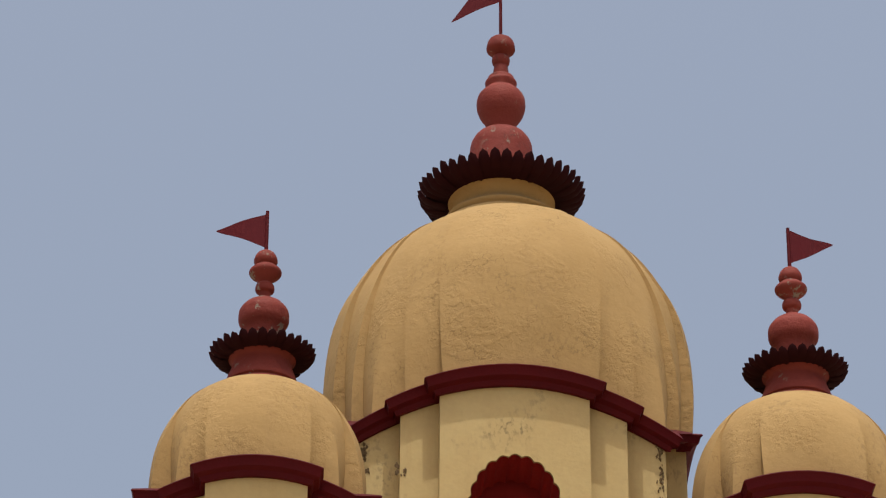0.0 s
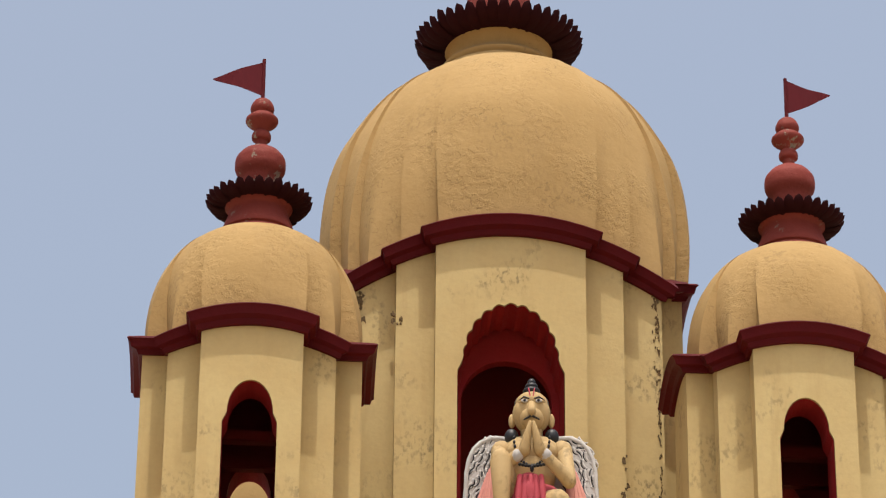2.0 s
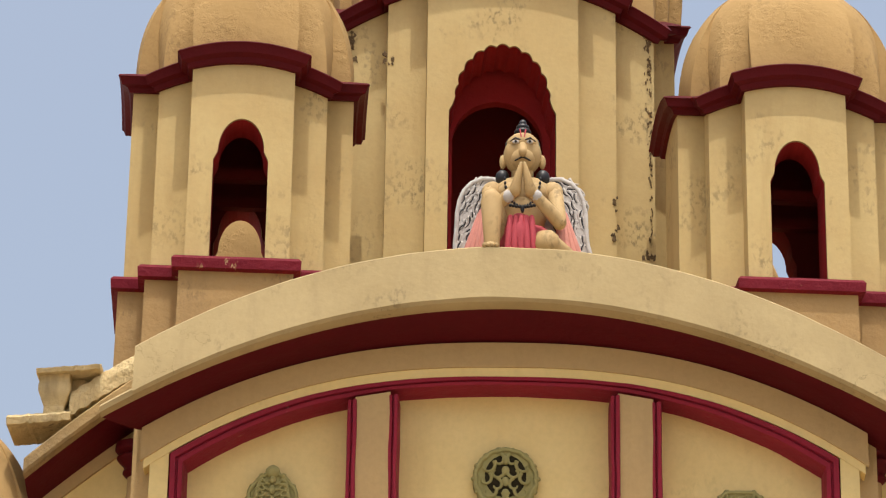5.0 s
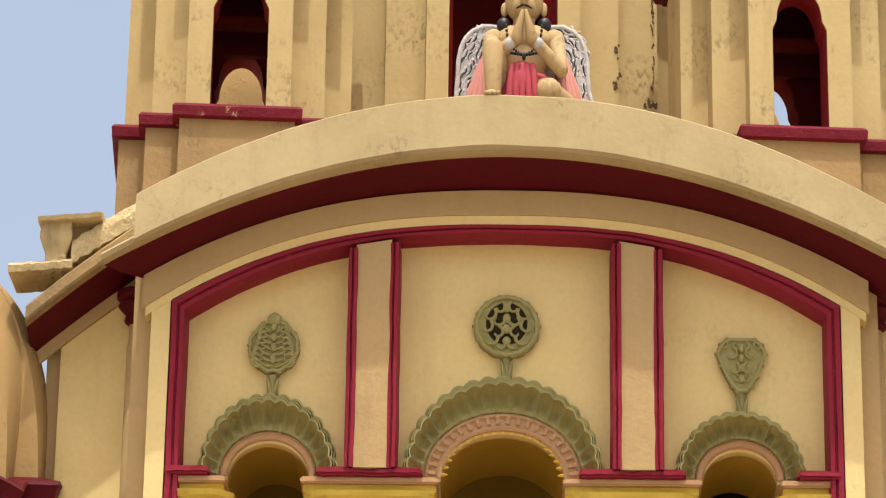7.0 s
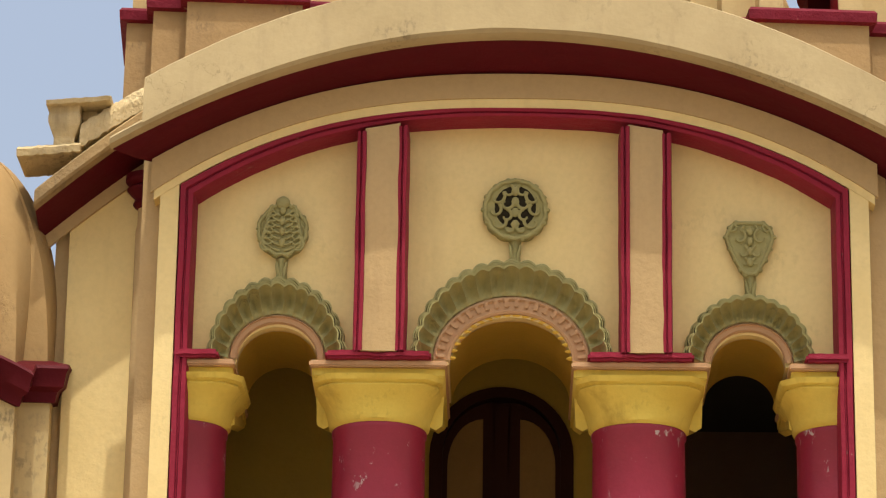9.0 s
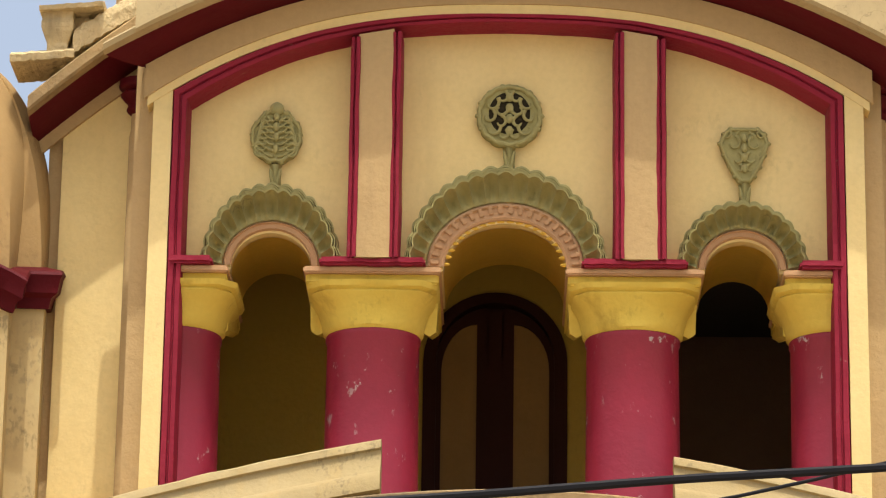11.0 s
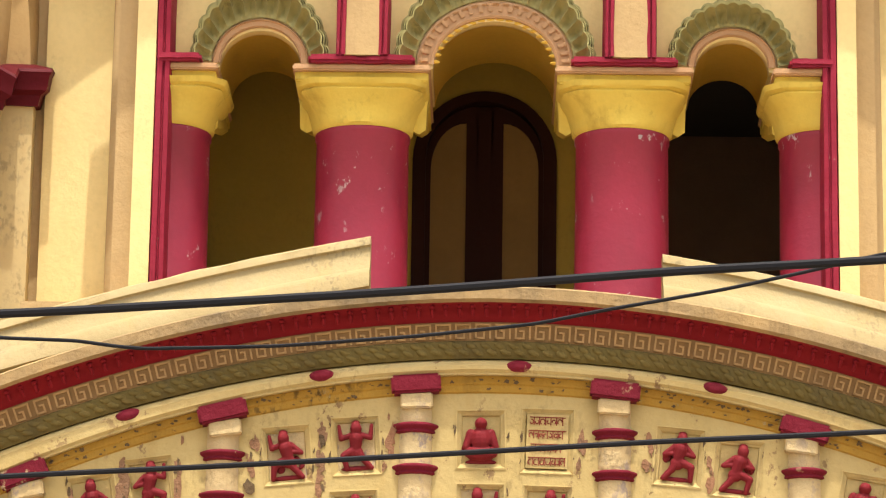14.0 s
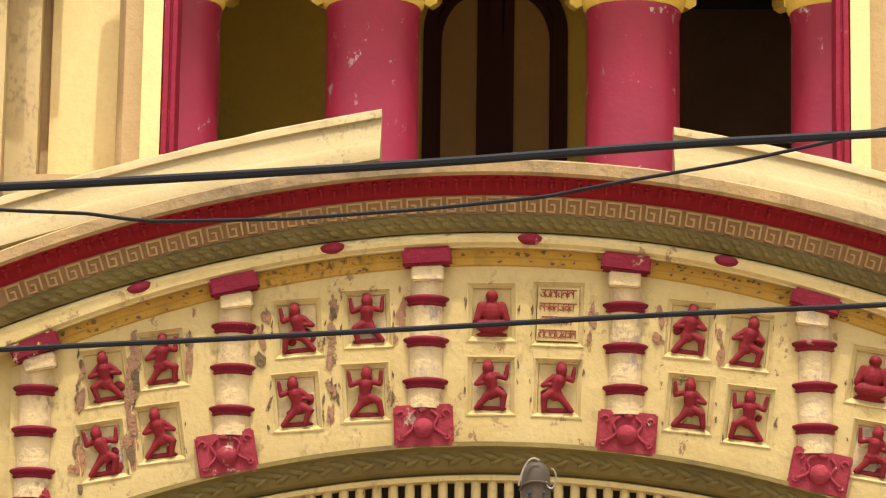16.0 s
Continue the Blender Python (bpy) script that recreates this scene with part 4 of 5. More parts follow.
BIG = dict(levels=[(0.61, 1.50), (0.925, 1.375), (1.25, 1.25)], wall=3.17, sag=0.27, cornice=0.16, over=1.15, open_half=0.43, spring=1.90, rise=0.50, sill=0.1, cusped=True,
           thick=0.45, sides=False, plinth=2.4, dome=2.43, dome_r=1.685, full=2.65, dx_dome=0.05, round=0.3, rib=0.11, lotus_r=0.73, lotus_z=0.37, up=0.02, petals=44,
           finial=[(0.35, 0.3), (0.30, 0.55), (0.285, 0.80), (0.269, 0.91), (0.216, 0.995), (0.15, 1.02), (0.12, 1.035), (0.118, 1.065), (0.125, 1.085), (0.15, 1.136), (0.20, 1.22), (0.223, 1.32), (0.204, 1.42), (0.14, 1.49), (0.135, 1.51), (0.146, 1.56), (0.13, 1.588), (0.115, 1.625), (0.072, 1.645), (0.07, 1.688), (0.065, 1.73), (0.06, 1.753), (0.075, 1.773), (0.083, 1.815), (0.07, 1.85), (0.052, 1.866), (0.09, 1.886), (0.127, 1.914), (0.13, 1.957), (0.115, 2.013), (0.085, 2.047), (0.03, 2.07)],
           pole=1.0, flag=((-0.45, 0.17), 0.40, 0.85))
tower = turret("main_tower", pose(-0.136, 25.25, 11.117, 0, 0, YAW) @ Matrix.Scale(0.971, 4), "tall cream tower with cusped arch and large ochre ribbed dome", BIG, category="tower")


def peeled(parent, mat, rng, x, y, z, r, tall):
    """A ragged patch where the coat has come off."""
    pts = []
    for i in range(11):
        a = 2 * math.pi * i / 11
        k = r * rng.uniform(0.45, 1.15)
        pts.append((k * math.cos(a), k * tall * math.sin(a)))
    part("peeled_patch", slab(pts, [], -rng.uniform(0.002, 0.009), 0.0045), mat, parent, place=pose(x, y, z, 0, rng.uniform(-20, 20), 0))


prng = random.Random(5)
for i in range(150):
    f = prng.random()
    peeled(tower, MOULD, prng, 1.225 - abs(prng.gauss(0, 0.026)) * (1.3 - f), -1.252, 2.74 - 1.9 * f ** 1.8, prng.uniform(0.003, 0.010) * (1.3 - 0.6 * f), prng.uniform(1.2, 3.2))
for i in range(16):
    peeled(tower, MOULD, prng, -1.205 + prng.gauss(0, 0.02), -1.252, 2.42 + prng.gauss(0, 0.10), prng.uniform(0.006, 0.026), prng.uniform(1.2, 2.2))
for x, z in ((0.915, 0.85), (0.91, 1.1), (1.19, 0.75), (1.18, 0.6), (-0.90, 2.3)):
    for i in range(5):
        peeled(tower, MOULD, prng, x + prng.gauss(0, 0.02), -1.252 if abs(x) > 0.93 else -1.377, z + prng.gauss(0, 0.04), prng.uniform(0.006, 0.02), 1.6)
# pinnacle of the storey below, beside the balcony
LOWT = dict(SMALL, cornice=0.26, lotus_r=0.28, dome=1.58, plinth=0.9, wall=2.1, spring=1.2, sill=0.4)
turret("corner_turret", pose(-3.965, 22.0, 5.85, 0, 0, YAW) @ Matrix.Scale(1.055, 4), "cream lower turret with a taller ochre dome beside the balcony", LOWT, group="corner turrets")


# ---- lower front: curved cornice, friezes and the relief panel ----
def low_arc(z0, k):
    return lambda x: z0 - k * x * x


X0, X1 = -3.6, 3.6
xs = span(X0, X1, 80)
top_l, mar_l, key_l, oli_l, cre_l, pan_l = low_arc(6.30, 0.0635), low_arc(6.105, 0.064), low_arc(5.985, 0.065), low_arc(5.87, 0.066), low_arc(5.765, 0.073), low_arc(4.55, 0.072)
def on_arc(f, x):
    """The turn in degrees of a line at x on an arc."""
    return -math.degrees(math.atan((f(x + 0.01) - f(x - 0.01)) / 0.02))


def zrow(x, r):
    """Centre of a plaque in the upper (0) or lower (1) row."""
    return pan_l(x) + (0.82, 0.355)[r]


PLAQUES = [(x, r, {"f": "dance", "s": "seat", "t": "text"}[k[r]]) for x, k in ((-2.47, "ff"), (-2.12, "ff"), (-1.275, "ff"), (-0.845, "ff"), (-0.068, "sf"), (0.345, "tf"), (1.165, "ff"), (1.53, "ff"), (2.30, "sf"), (2.68, "ff")) for r in (0, 1)]


def plaque_size(kd):
    return (0.235, 0.30) if kd != "text" else (0.26, 0.34)


SUNK = 0.036
recesses = []
for x, r, kd in PLAQUES:
    w, h = plaque_size(kd)
    w, h = w + 2 * SUNK, h + 2 * SUNK
    tl = radians(on_arc(pan_l, x) * 0.5)
    ca, sa = math.cos(tl), math.sin(tl)
    recesses.append([(x + ca * u + sa * v, zrow(x, r) - sa * u + ca * v) for u, v in ((-w / 2, -h / 2), (w / 2, -h / 2), (w / 2, h / 2), (-w / 2, h / 2))])
face = tagged(part("wall_relief", slab([*[(x, pan_l(x) + 0.005) for x in span(-3.05, 3.05, 60)], *[(x, cre_l(x) - 0.02) for x in span(3.05, -3.05, 60)]], recesses, YL - 0.045, YL), PANEL), "flaking cream relief wall with square recesses", "wall", kind="structure")
panel = tagged(part("wall_lower", slab([(X0, 4.0), *[(x, max(4.0, pan_l(x))) for x in xs], (X1, 4.0), (X1, top_l(X1)), *[(x, top_l(x) - 0.04) for x in reversed(xs)]], [], YL, YL + 0.4), PANEL), "flaking cream wall of the lower arch", "wall", kind="structure")
YB = YL - 0.10
lc = tagged(part("cornice_lower", loft([[(x, y, f(x)) for x in xs] for y, f in ((YB - 0.15, low_arc(6.20, 0.0635)), (YB - 0.19, low_arc(6.215, 0.0635)), (YB - 0.19, low_arc(6.285, 0.0635)), (YB - 0.16, top_l), (YL + 0.75, low_arc(6.31, 0.0635)))]), GRIME, smooth=True), "soot-stained curved lower cornice", "cornice", kind="structure")
part("maroon_cove", loft([[(x, y, f(x)) for x in xs] for y, f in ((YB, mar_l), (YB - 0.03, low_arc(6.135, 0.0638)), (YB - 0.06, low_arc(6.16, 0.0638)), (YB - 0.12, low_arc(6.19, 0.0636)), (YB - 0.155, low_arc(6.205, 0.0635)))]), COVE, lc, "crimson cove", smooth=True)
part("key_frieze", loft([[(x, y, f(x)) for x in xs] for y, f in ((YB, mar_l), (YB, key_l))]), GREEK_BASE, lc, "weathered tan key-pattern frieze")
part("leaf_frieze", loft([[(x, y, f(x)) for x in xs] for y, f in ((YB, key_l), (YB - 0.02, lambda x: key_l(x) - 0.01), (YB - 0.03, lambda x: (key_l(x) + oli_l(x)) / 2), (YB - 0.01, oli_l), (YB + 0.02, oli_l))]), OLIVE_OLD, lc, "olive frieze", smooth=True)
part("cream_band", loft([[(x, y, f(x)) for x in xs] for y, f in ((YB + 0.02, oli_l), (YB - 0.02, lambda x: oli_l(x) - 0.02), (YB - 0.05, lambda x: oli_l(x) - 0.05), (YB - 0.05, lambda x: cre_l(x) + 0.03), (YB - 0.03, lambda x: cre_l(x) + 0.012), (YB - 0.03, cre_l), (YL, lambda x: cre_l(x) + 0.005))]), PANEL, lc, smooth=True)


part("stained_fillet", loft([[(x, y, cre_l(x) - h) for x in span(-3.05, 3.05, 60)] for y, h in ((YL - 0.05, -0.01), (YL - 0.075, 0.0), (YL - 0.075, 0.045), (YL - 0.060, 0.055), (YL - 0.060, 0.095), (YL - 0.044, 0.105))]), OCHRE, lc, "rain-stained ochre fillet")
# drops under the maroon cove
bm0 = bmesh.new()
blob(bm0, (0, -0.004, 0), (0.018, 0.018, 0.014), seg=8)
limb(bm0, (0, 0.012, -0.02), (0, 0.03, -0.05), 0.013, 0.011, seg=6)
first = None
for i in range(74):
    x = -3.1 + 6.2 * i / 73
    m = pose(x, YB - 0.115, mar_l(x) + 0.075, 0, on_arc(mar_l, x), 0)
    if first is None:
        first = part("drop", bm0, COVE, lc, place=m)
    else:
        o = bpy.data.objects.new("drop", first.data)
        scene.collection.objects.link(o)
        o.parent, o.matrix_basis = lc, m

# key pattern: raised hooks
bm0 = bmesh.new()
for a in ((-0.05, 0.05, 0.040, 0.052), (-0.05, -0.038, -0.045, 0.042), (-0.05, 0.012, -0.045, -0.033), (0.0, 0.012, -0.035, 0.012), (-0.022, 0.0, 0.002, 0.014), (0.038, 0.05, -0.045, 0.042)):
    box(a[0], a[1], -0.014, 0.0, a[2], a[3], bm0)
first = None
for i in range(50):
    x = -3.05 + 6.1 * i / 49
    f = lambda q: (mar_l(q) + key_l(q)) / 2
    m = pose(x, YB - 0.001, f(x) - 0.004, 0, on_arc(f, x), 0)
    if first is None:
        first = part("key_hook", bm0, GREEK, lc, place=m)
    else:
        o = bpy.data.objects.new("key_hook", first.data)
        scene.collection.objects.link(o)
        o.parent, o.matrix_basis = lc, m
# leaves of the olive frieze
bm0 = blob(blob(bmesh.new(), (0.0, -0.03, 0.018), (0.04, 0.016, 0.02), (0, 25, 0), seg=8), (0.035, -0.03, -0.02), (0.04, 0.016, 0.02), (0, 25, 0), seg=8)
first = None
for i in range(72):
    x = -3.1 + 6.2 * i / 71
    f = lambda q: (key_l(q) + oli_l(q)) / 2
    m = pose(x, YB, f(x), 0, on_arc(f, x), 0)
    if first is None:
        first = part("leaf", bm0, OLIVE_OLD, lc, smooth=True, place=m)
    else:
        o = bpy.data.objects.new("leaf", first.data)
        scene.collection.objects.link(o)
        o.parent, o.matrix_basis = lc, m
# maroon studs on the cream band
for x in (-2.265, -1.065, 0.165, 1.385, 2.565):
    f = lambda q: oli_l(q) - 0.052
    part("stud", blob(bmesh.new(), (0, 0, 0), (0.082, 0.028, 0.038), seg=14), CAPRED, lc, "crimson stud", place=pose(x, YB - 0.04, f(x), 0, on_arc(f, x), 0), smooth=True)

# cut-off parapets on the ledge
for s, xe, ze, k1, k2 in ((-1, -0.78, 6.675, 0.185, 0.027), (1, 1.065, 6.58, 0.165, 0.035)):
    xs2 = [xe + s * (3.5 - abs(xe)) * i / 30 for i in range(31)]
    f = lambda x: ze - k1 * abs(x - xe) - k2 * (x - xe) ** 2
    low_f = lambda x: top_l(x) + 0.0
    rows = []
    for x in xs2:
        t, b = f(x), low_f(x)
        b = max(b, t - 0.36)
        h = t - b
        wv = 0.008 * noise.noise((x * 5, s, 0))
        rows.append([(x, 20.68, b), (x, 20.70, b + h * 0.26), (x, 20.735, b + h * 0.36), (x, 20.765, b + h * 0.38), (x, 20.80, b + h * 0.52), (x, 20.83, b + h * 0.70), (x, 20.835, b + h * 0.80), (x, 20.815, b + h * 0.83), (x, 20.83 + wv, t - 0.014 + wv), (x, 20.85, t + wv), (x, 20.97, t), (x, 21.0, b - 0.1)])
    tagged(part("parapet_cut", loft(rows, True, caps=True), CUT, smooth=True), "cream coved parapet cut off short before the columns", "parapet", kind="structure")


# ---- piers of the relief panel ----
def pier(x, worn=False):
    z1 = cre_l(x) - 0.01
    z0 = pan_l(x) + 0.02
    th = thing("relief_pier", pose(x, YL, 0, 0, 0, 0), "flaking cream moulded pier with crimson rings and a rosette block", "pier", "relief piers")
    tilt = on_arc(cre_l, x)
    H = z1 - z0
    zc = [z0 + H * q for q in (0.30, 0.52, 0.74)]
    part("shaft", ring_lathe([(0.125, z0 + 0.2), (0.115, z0 + 0.35), (0.11, z1 - 0.1), (0.12, z1 - 0.03)], 20), CHALK, th, smooth=True)
    part("cap_block", box(-0.155, 0.155, -0.16, 0.0, -0.05, 0.065, bevel=0.015), CAPRED, th, "crimson cap block", place=pose(0, 0, z1 - 0.045, 0, tilt, 0))
    part("cap_neck", box(-0.10, 0.10, -0.135, 0.0, -0.19, -0.09, bevel=0.01), CHALK, th, place=pose(0, 0, z1 - 0.0, 0, tilt * 0.5, 0))
    for z in zc:
        rb = ring_lathe(rounded([(0.10, z - 0.036), (0.128, z - 0.026), (0.124, z - 0.010), (0.144, z + 0.010), (0.140, z + 0.026), (0.11, z + 0.036)]), 40)
        for v in rb.verts:
            k_ = 1 + 0.035 * abs(math.sin(5 * math.atan2(v.co.y, v.co.x))) + 0.02 * noise.noise((v.co.x * 9 + x * 5, v.co.y * 9, v.co.z * 9))
            v.co.x, v.co.y = v.co.x * k_, v.co.y * k_
        part("ring", rb, CAPRED, th, "crimson ring moulding", smooth=True)
    blk = part("rosette_block", box(-0.185, 0.185, -0.10, 0.0, -0.02, 0.25, bevel=0.012), ROSE, th, "faded red rosette block", place=pose(0, 0, z0 - 0.03, 0, on_arc(pan_l, x) * 0.75, 0))
    b = bmesh.new()
    blob(b, (0, -0.105, 0.10), (0.066, 0.055, 0.064), seg=16)
    part("rosette", b, ROSE, blk, smooth=True)
    b = bmesh.new()
    for s in (-1, 1):
        pts = [(s * (0.045 + 0.072 * f + 0.026 * math.sin(7 * f)), -0.108, 0.212 - 0.165 * f) for f in [i / 10 for i in range(11)]]
        joined(b, tube(pts, 0.011, 7))
        for cx_, cz_, r_, t0 in ((0.135, 0.185, 0.030, 0.0), (0.145, 0.045, 0.026, 2.5)):
            joined(b, tube([(s * (cx_ + r_ * (1 - 0.7 * f) * math.cos(t0 + 5 * f)), -0.106, cz_ + r_ * (1 - 0.7 * f) * math.sin(t0 + 5 * f)) for f in [i / 12 for i in range(13)]], 0.009, 6))
    blob(b, (0, -0.106, 0.218), (0.034, 0.018, 0.018), seg=8)
    fused(part("scroll", b, ROSE, blk, smooth=True), 0.006)
    return th


PIERS = (-2.90, -1.675, -0.475, 0.765, 1.94, 3.1)
for x in PIERS:
    pier(x)


# ---- terracotta reliefs: small framed plaques with plain dancing shapes ----
def plaque(x, z, w, h, tilt, kind, seed):
    rng = random.Random(seed)
    th = thing("relief_plaque", pose(x, YL, z, 0, tilt, 0), "small oxblood relief of a plain dancing shape in a cream frame" if kind != "text" else "cream plaque with four lines of old writing", "plaque", "relief plaques")
    o = SUNK + 0.004
    def rim(g, y):
        wob = [rng.uniform(-0.003, 0.003) for _ in range(4)]
        return [(sx * (w / 2 + g) + wob[k], y, sz * (h / 2 + g) + wob[k - 1]) for k, (sx, sz) in enumerate(((-1, -1), (1, -1), (1, 1), (-1, 1)))]

    fr = loft([rim(o, -0.02), rim(o, -0.050), rim(o - 0.008, -0.052), rim(o - 0.014, -0.044), rim(0.012, -0.030), rim(0.004, -0.026), rim(-0.004, -0.002)], True)
    part("frame", fr, PANEL, th)
    if kind == "text":
        part("tablet", box(-w / 2, w / 2, -0.04, 0.0, -h / 2, h / 2), PANEL, th)
        b = bmesh.new()
        for row in range(4):
            zz = h / 2 - h * (row + 0.5) / 4
            wl = w * (0.43, 0.45, 0.40, 0.45)[row]
            box(-wl, wl, -0.046, -0.03, zz + 0.022, zz + 0.027, b)
            q = -wl
            while q < wl - 0.02:
                bw = rng.uniform(0.026, 0.04)
                box(q + bw * 0.75, q + bw * 0.75 + 0.006, -0.046, -0.03, zz - 0.026, zz + 0.024, b)
                cx_, r_ = q + bw * 0.38, bw * rng.uniform(0.26, 0.36)
                turn, sweep = rng.uniform(0, 6.28), rng.uniform(3.4, 6.0)
                joined(b, tube([(cx_ + r_ * math.cos(turn + sweep * i / 9), -0.043, zz - 0.004 + r_ * 1.25 * math.sin(turn + sweep * i / 9)) for i in range(10)], 0.0035, 5))
                q += bw
        part("writing", b, INK, th, "dull red illegible writing")
        return th
    part("back", box(-w / 2, w / 2, -0.012, 0.0, -h / 2, h / 2), CHALK if rng.random() < 0.3 else PANEL, th)
    b = bmesh.new()
    hw, hh = w / 2, h / 2
    lean = rng.uniform(-0.12, 0.12) * w
    y = -0.035
    hip, chest, head = (lean * -0.5, y, -0.12 * hh), (lean * 0.3, y - 0.01, 0.30 * hh), (lean * 0.8, y - 0.015, 0.68 * hh)
    if kind == "seat":
        blob(b, (0, y, -0.55 * hh), (hw * 0.85, 0.05, hh * 0.30), seg=12)
        blob(b, (0, y, 0.0), (hw * 0.52, 0.055, hh * 0.50), seg=12)
        blob(b, (0, y - 0.01, 0.62 * hh), (hw * 0.32, 0.05, hh * 0.24), seg=12)
        for s in (-1, 1):
            limb(b, (s * hw * 0.5, y, 0.25 * hh), (s * hw * 0.72, y, -0.3 * hh), 0.026, 0.022)
    else:
        limb(b, hip, chest, 0.031, 0.040)
        blob(b, head, (0.034, 0.034, 0.040), seg=12)
        blob(b, (head[0], y, head[2] + 0.034), (0.028, 0.026, 0.018), seg=10)
        k = rng.choice((-1, 1))
        kn = (k * hw * 0.62, y - 0.012, -0.38 * hh)
        limb(b, hip, kn, 0.029, 0.022)
        limb(b, kn, (k * hw * rng.uniform(0.3, 0.8), y, -0.90 * hh), 0.021, 0.015)
        kn2 = (-k * hw * 0.30, y, -0.50 * hh)
        limb(b, hip, kn2, 0.029, 0.022)
        limb(b, kn2, (-k * hw * 0.72, y, -0.88 * hh), 0.021, 0.015)
        for s in (-1, 1):
            up = rng.random() < 0.6
            el = (s * hw * 0.72, y, (0.30 if up else 0.08) * hh)
            limb(b, (chest[0] + s * 0.03, y, chest[2] + 0.02), el, 0.018, 0.015)
            limb(b, el, (s * hw * (0.80 if up else 0.25), y - 0.01, (0.80 if up else 0.12) * hh), 0.015, 0.011)
        blob(b, (hip[0], y, hip[2] - 0.02), (0.045, 0.03, 0.04), seg=10)
    bmesh.ops.scale(b, vec=(1.08, 1.15, 1.06), verts=b.verts)
    for _ in range(rng.randint(1, 3)):
        u, v = rng.uniform(-0.8, 0.8) * hw, rng.uniform(-0.9, 0.2) * hh
        blob(b, (u, -0.016, v), (rng.uniform(0.015, 0.035), 0.012, rng.uniform(0.015, 0.04)), (0, rng.uniform(-60, 60), 0), seg=8)
    blob(b, (0, -0.016, -0.93 * hh), (hw * 0.9, 0.02, 0.018), seg=10)
    fused(part("relief", b, FIGURE, th, "oxblood painted relief shape"), 0.005)
    return th


for sd, (x, r, kd) in enumerate(PLAQUES):
    plaque(x, zrow(x, r), *plaque_size(kd), on_arc(pan_l, x) * 0.5, kd, sd + 1)

# coat fallen away between the plaques
prng = random.Random(8)
for x, n, r in ((-2.295, 26, 0), (-2.62, 10, 0), (-2.62, 9, 1), (-1.95, 8, 0), (-1.06, 14, 0), (-1.06, 10, 1), (-1.49, 9, 0), (-2.295, 22, 1), (-0.64, 6, 0), (1.35, 5, 0), (0.98, 4, 0), (0.56, 4, 0)):
    for i in range(n):
        peeled(face, BARED if prng.random() < 0.85 else MOULD, prng, x + prng.gauss(0, 0.012), YL - 0.047, zrow(x, r) + prng.gauss(0, 0.11), prng.uniform(0.008, 0.034), prng.uniform(1.2, 3.6))
# narrow dark marks for the grooves along both sides of each plaque
for px, r, kd in PLAQUES:
    for i in range(7 if px < -0.6 else 3):
        sx = prng.choice((-1, 1))
        peeled(face, MOULD, prng, px + sx * prng.uniform(0.160, 0.172), YL - 0.0475, zrow(px, r) + prng.uniform(-0.17, 0.17), prng.uniform(0.003, 0.010), prng.uniform(2.0, 6.0))
for i in range(150):
    x = prng.uniform(-2.8, 2.8)
    peeled(lc, MOULD, prng, x, YL - 0.077 if i % 3 else YL - 0.062, cre_l(x) - (0.025 if i % 3 else 0.078) + prng.uniform(-0.012, 0.012), prng.uniform(0.005, 0.020), prng.uniform(0.25, 0.8))

# ---- olive archivolt and spindle fan under the panel ----
xs = span(-3.2, 3.2, 70)
f0 = pan_l
av = tagged(part("archivolt_lower", loft([[(x, y, f0(x) - h) for x in xs] for y, h in ((YL - 0.0, -0.005), (YL - 0.09, 0.0), (YL - 0.10, 0.03), (YL - 0.06, 0.045), (YL - 0.05, 0.10), (YL - 0.03, 0.16), (YL + 0.02, 0.19), (YL + 0.3, 0.2))]), OLIVE_OLD, smooth=True), "olive carved archivolt under the relief panel", "arch", kind="structure")
bm0 = blob(blob(bmesh.new(), (0, 0, 0), (0.07, 0.02, 0.022), (0, 20, 0), seg=8), (0.05, 0, -0.03), (0.05, 0.02, 0.018), (0, -25, 0), seg=8)
first = None
for i in range(40):
    x = -2.6 + 5.2 * i / 39
    m = pose(x, YL - 0.05, f0(x) - 0.085, 0, on_arc(f0, x), 0)
    if first is None:
        first = part("leaf", bm0, OLIVE_OLD, av, smooth=True, place=m)
    else:
        o = bpy.data.objects.new("leaf", first.data)
        scene.collection.objects.link(o)
        o.parent, o.matrix_basis = av, m
scr = thing("spindle_screen", pose(0, YL, 0), "cream spindle screen filling the lower arch", "screen")
part("rail", loft([[(x, y, f0(x) - h) for x in xs] for y, h in ((0.02, 0.19), (-0.01, 0.2), (-0.01, 0.23), (0.06, 0.24))]), PANEL, scr)
bm0 = ring_lathe(rounded([(0.022, 0), (0.03, -0.03), (0.03, -0.12), (0.016, -0.15), (0.028, -0.19), (0.028, -0.6), (0.02, -0.7)]), 10)
first = None
for i in range(44):
    x = -2.2 + 4.4 * i / 43
    m = pose(x, 0.04, f0(x) - 0.215, 0, 0, 0)
    if first is None:
        first = part("spindle", bm0, PANEL, scr, smooth=True, place=m)
    else:
        o = bpy.data.objects.new("spindle", first.data)
        scene.collection.objects.link(o)
        o.parent, o.matrix_basis = scr, m
# near-black wall, its colour stands for the darkness between the spindles
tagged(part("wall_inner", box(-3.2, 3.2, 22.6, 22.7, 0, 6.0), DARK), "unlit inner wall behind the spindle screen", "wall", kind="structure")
for s in (-1, 1):
    tagged(part("wall_pier", box(min(s * 2.4, s * 3.6), max(s * 2.4, s * 3.6), YL + 0.01, 22.7, 0, 4.02), CREAM_OLD), "cream lower pier beside the arch", "wall", kind="structure")

# ---- overhead cables and the post in front ----
YC = 14.0


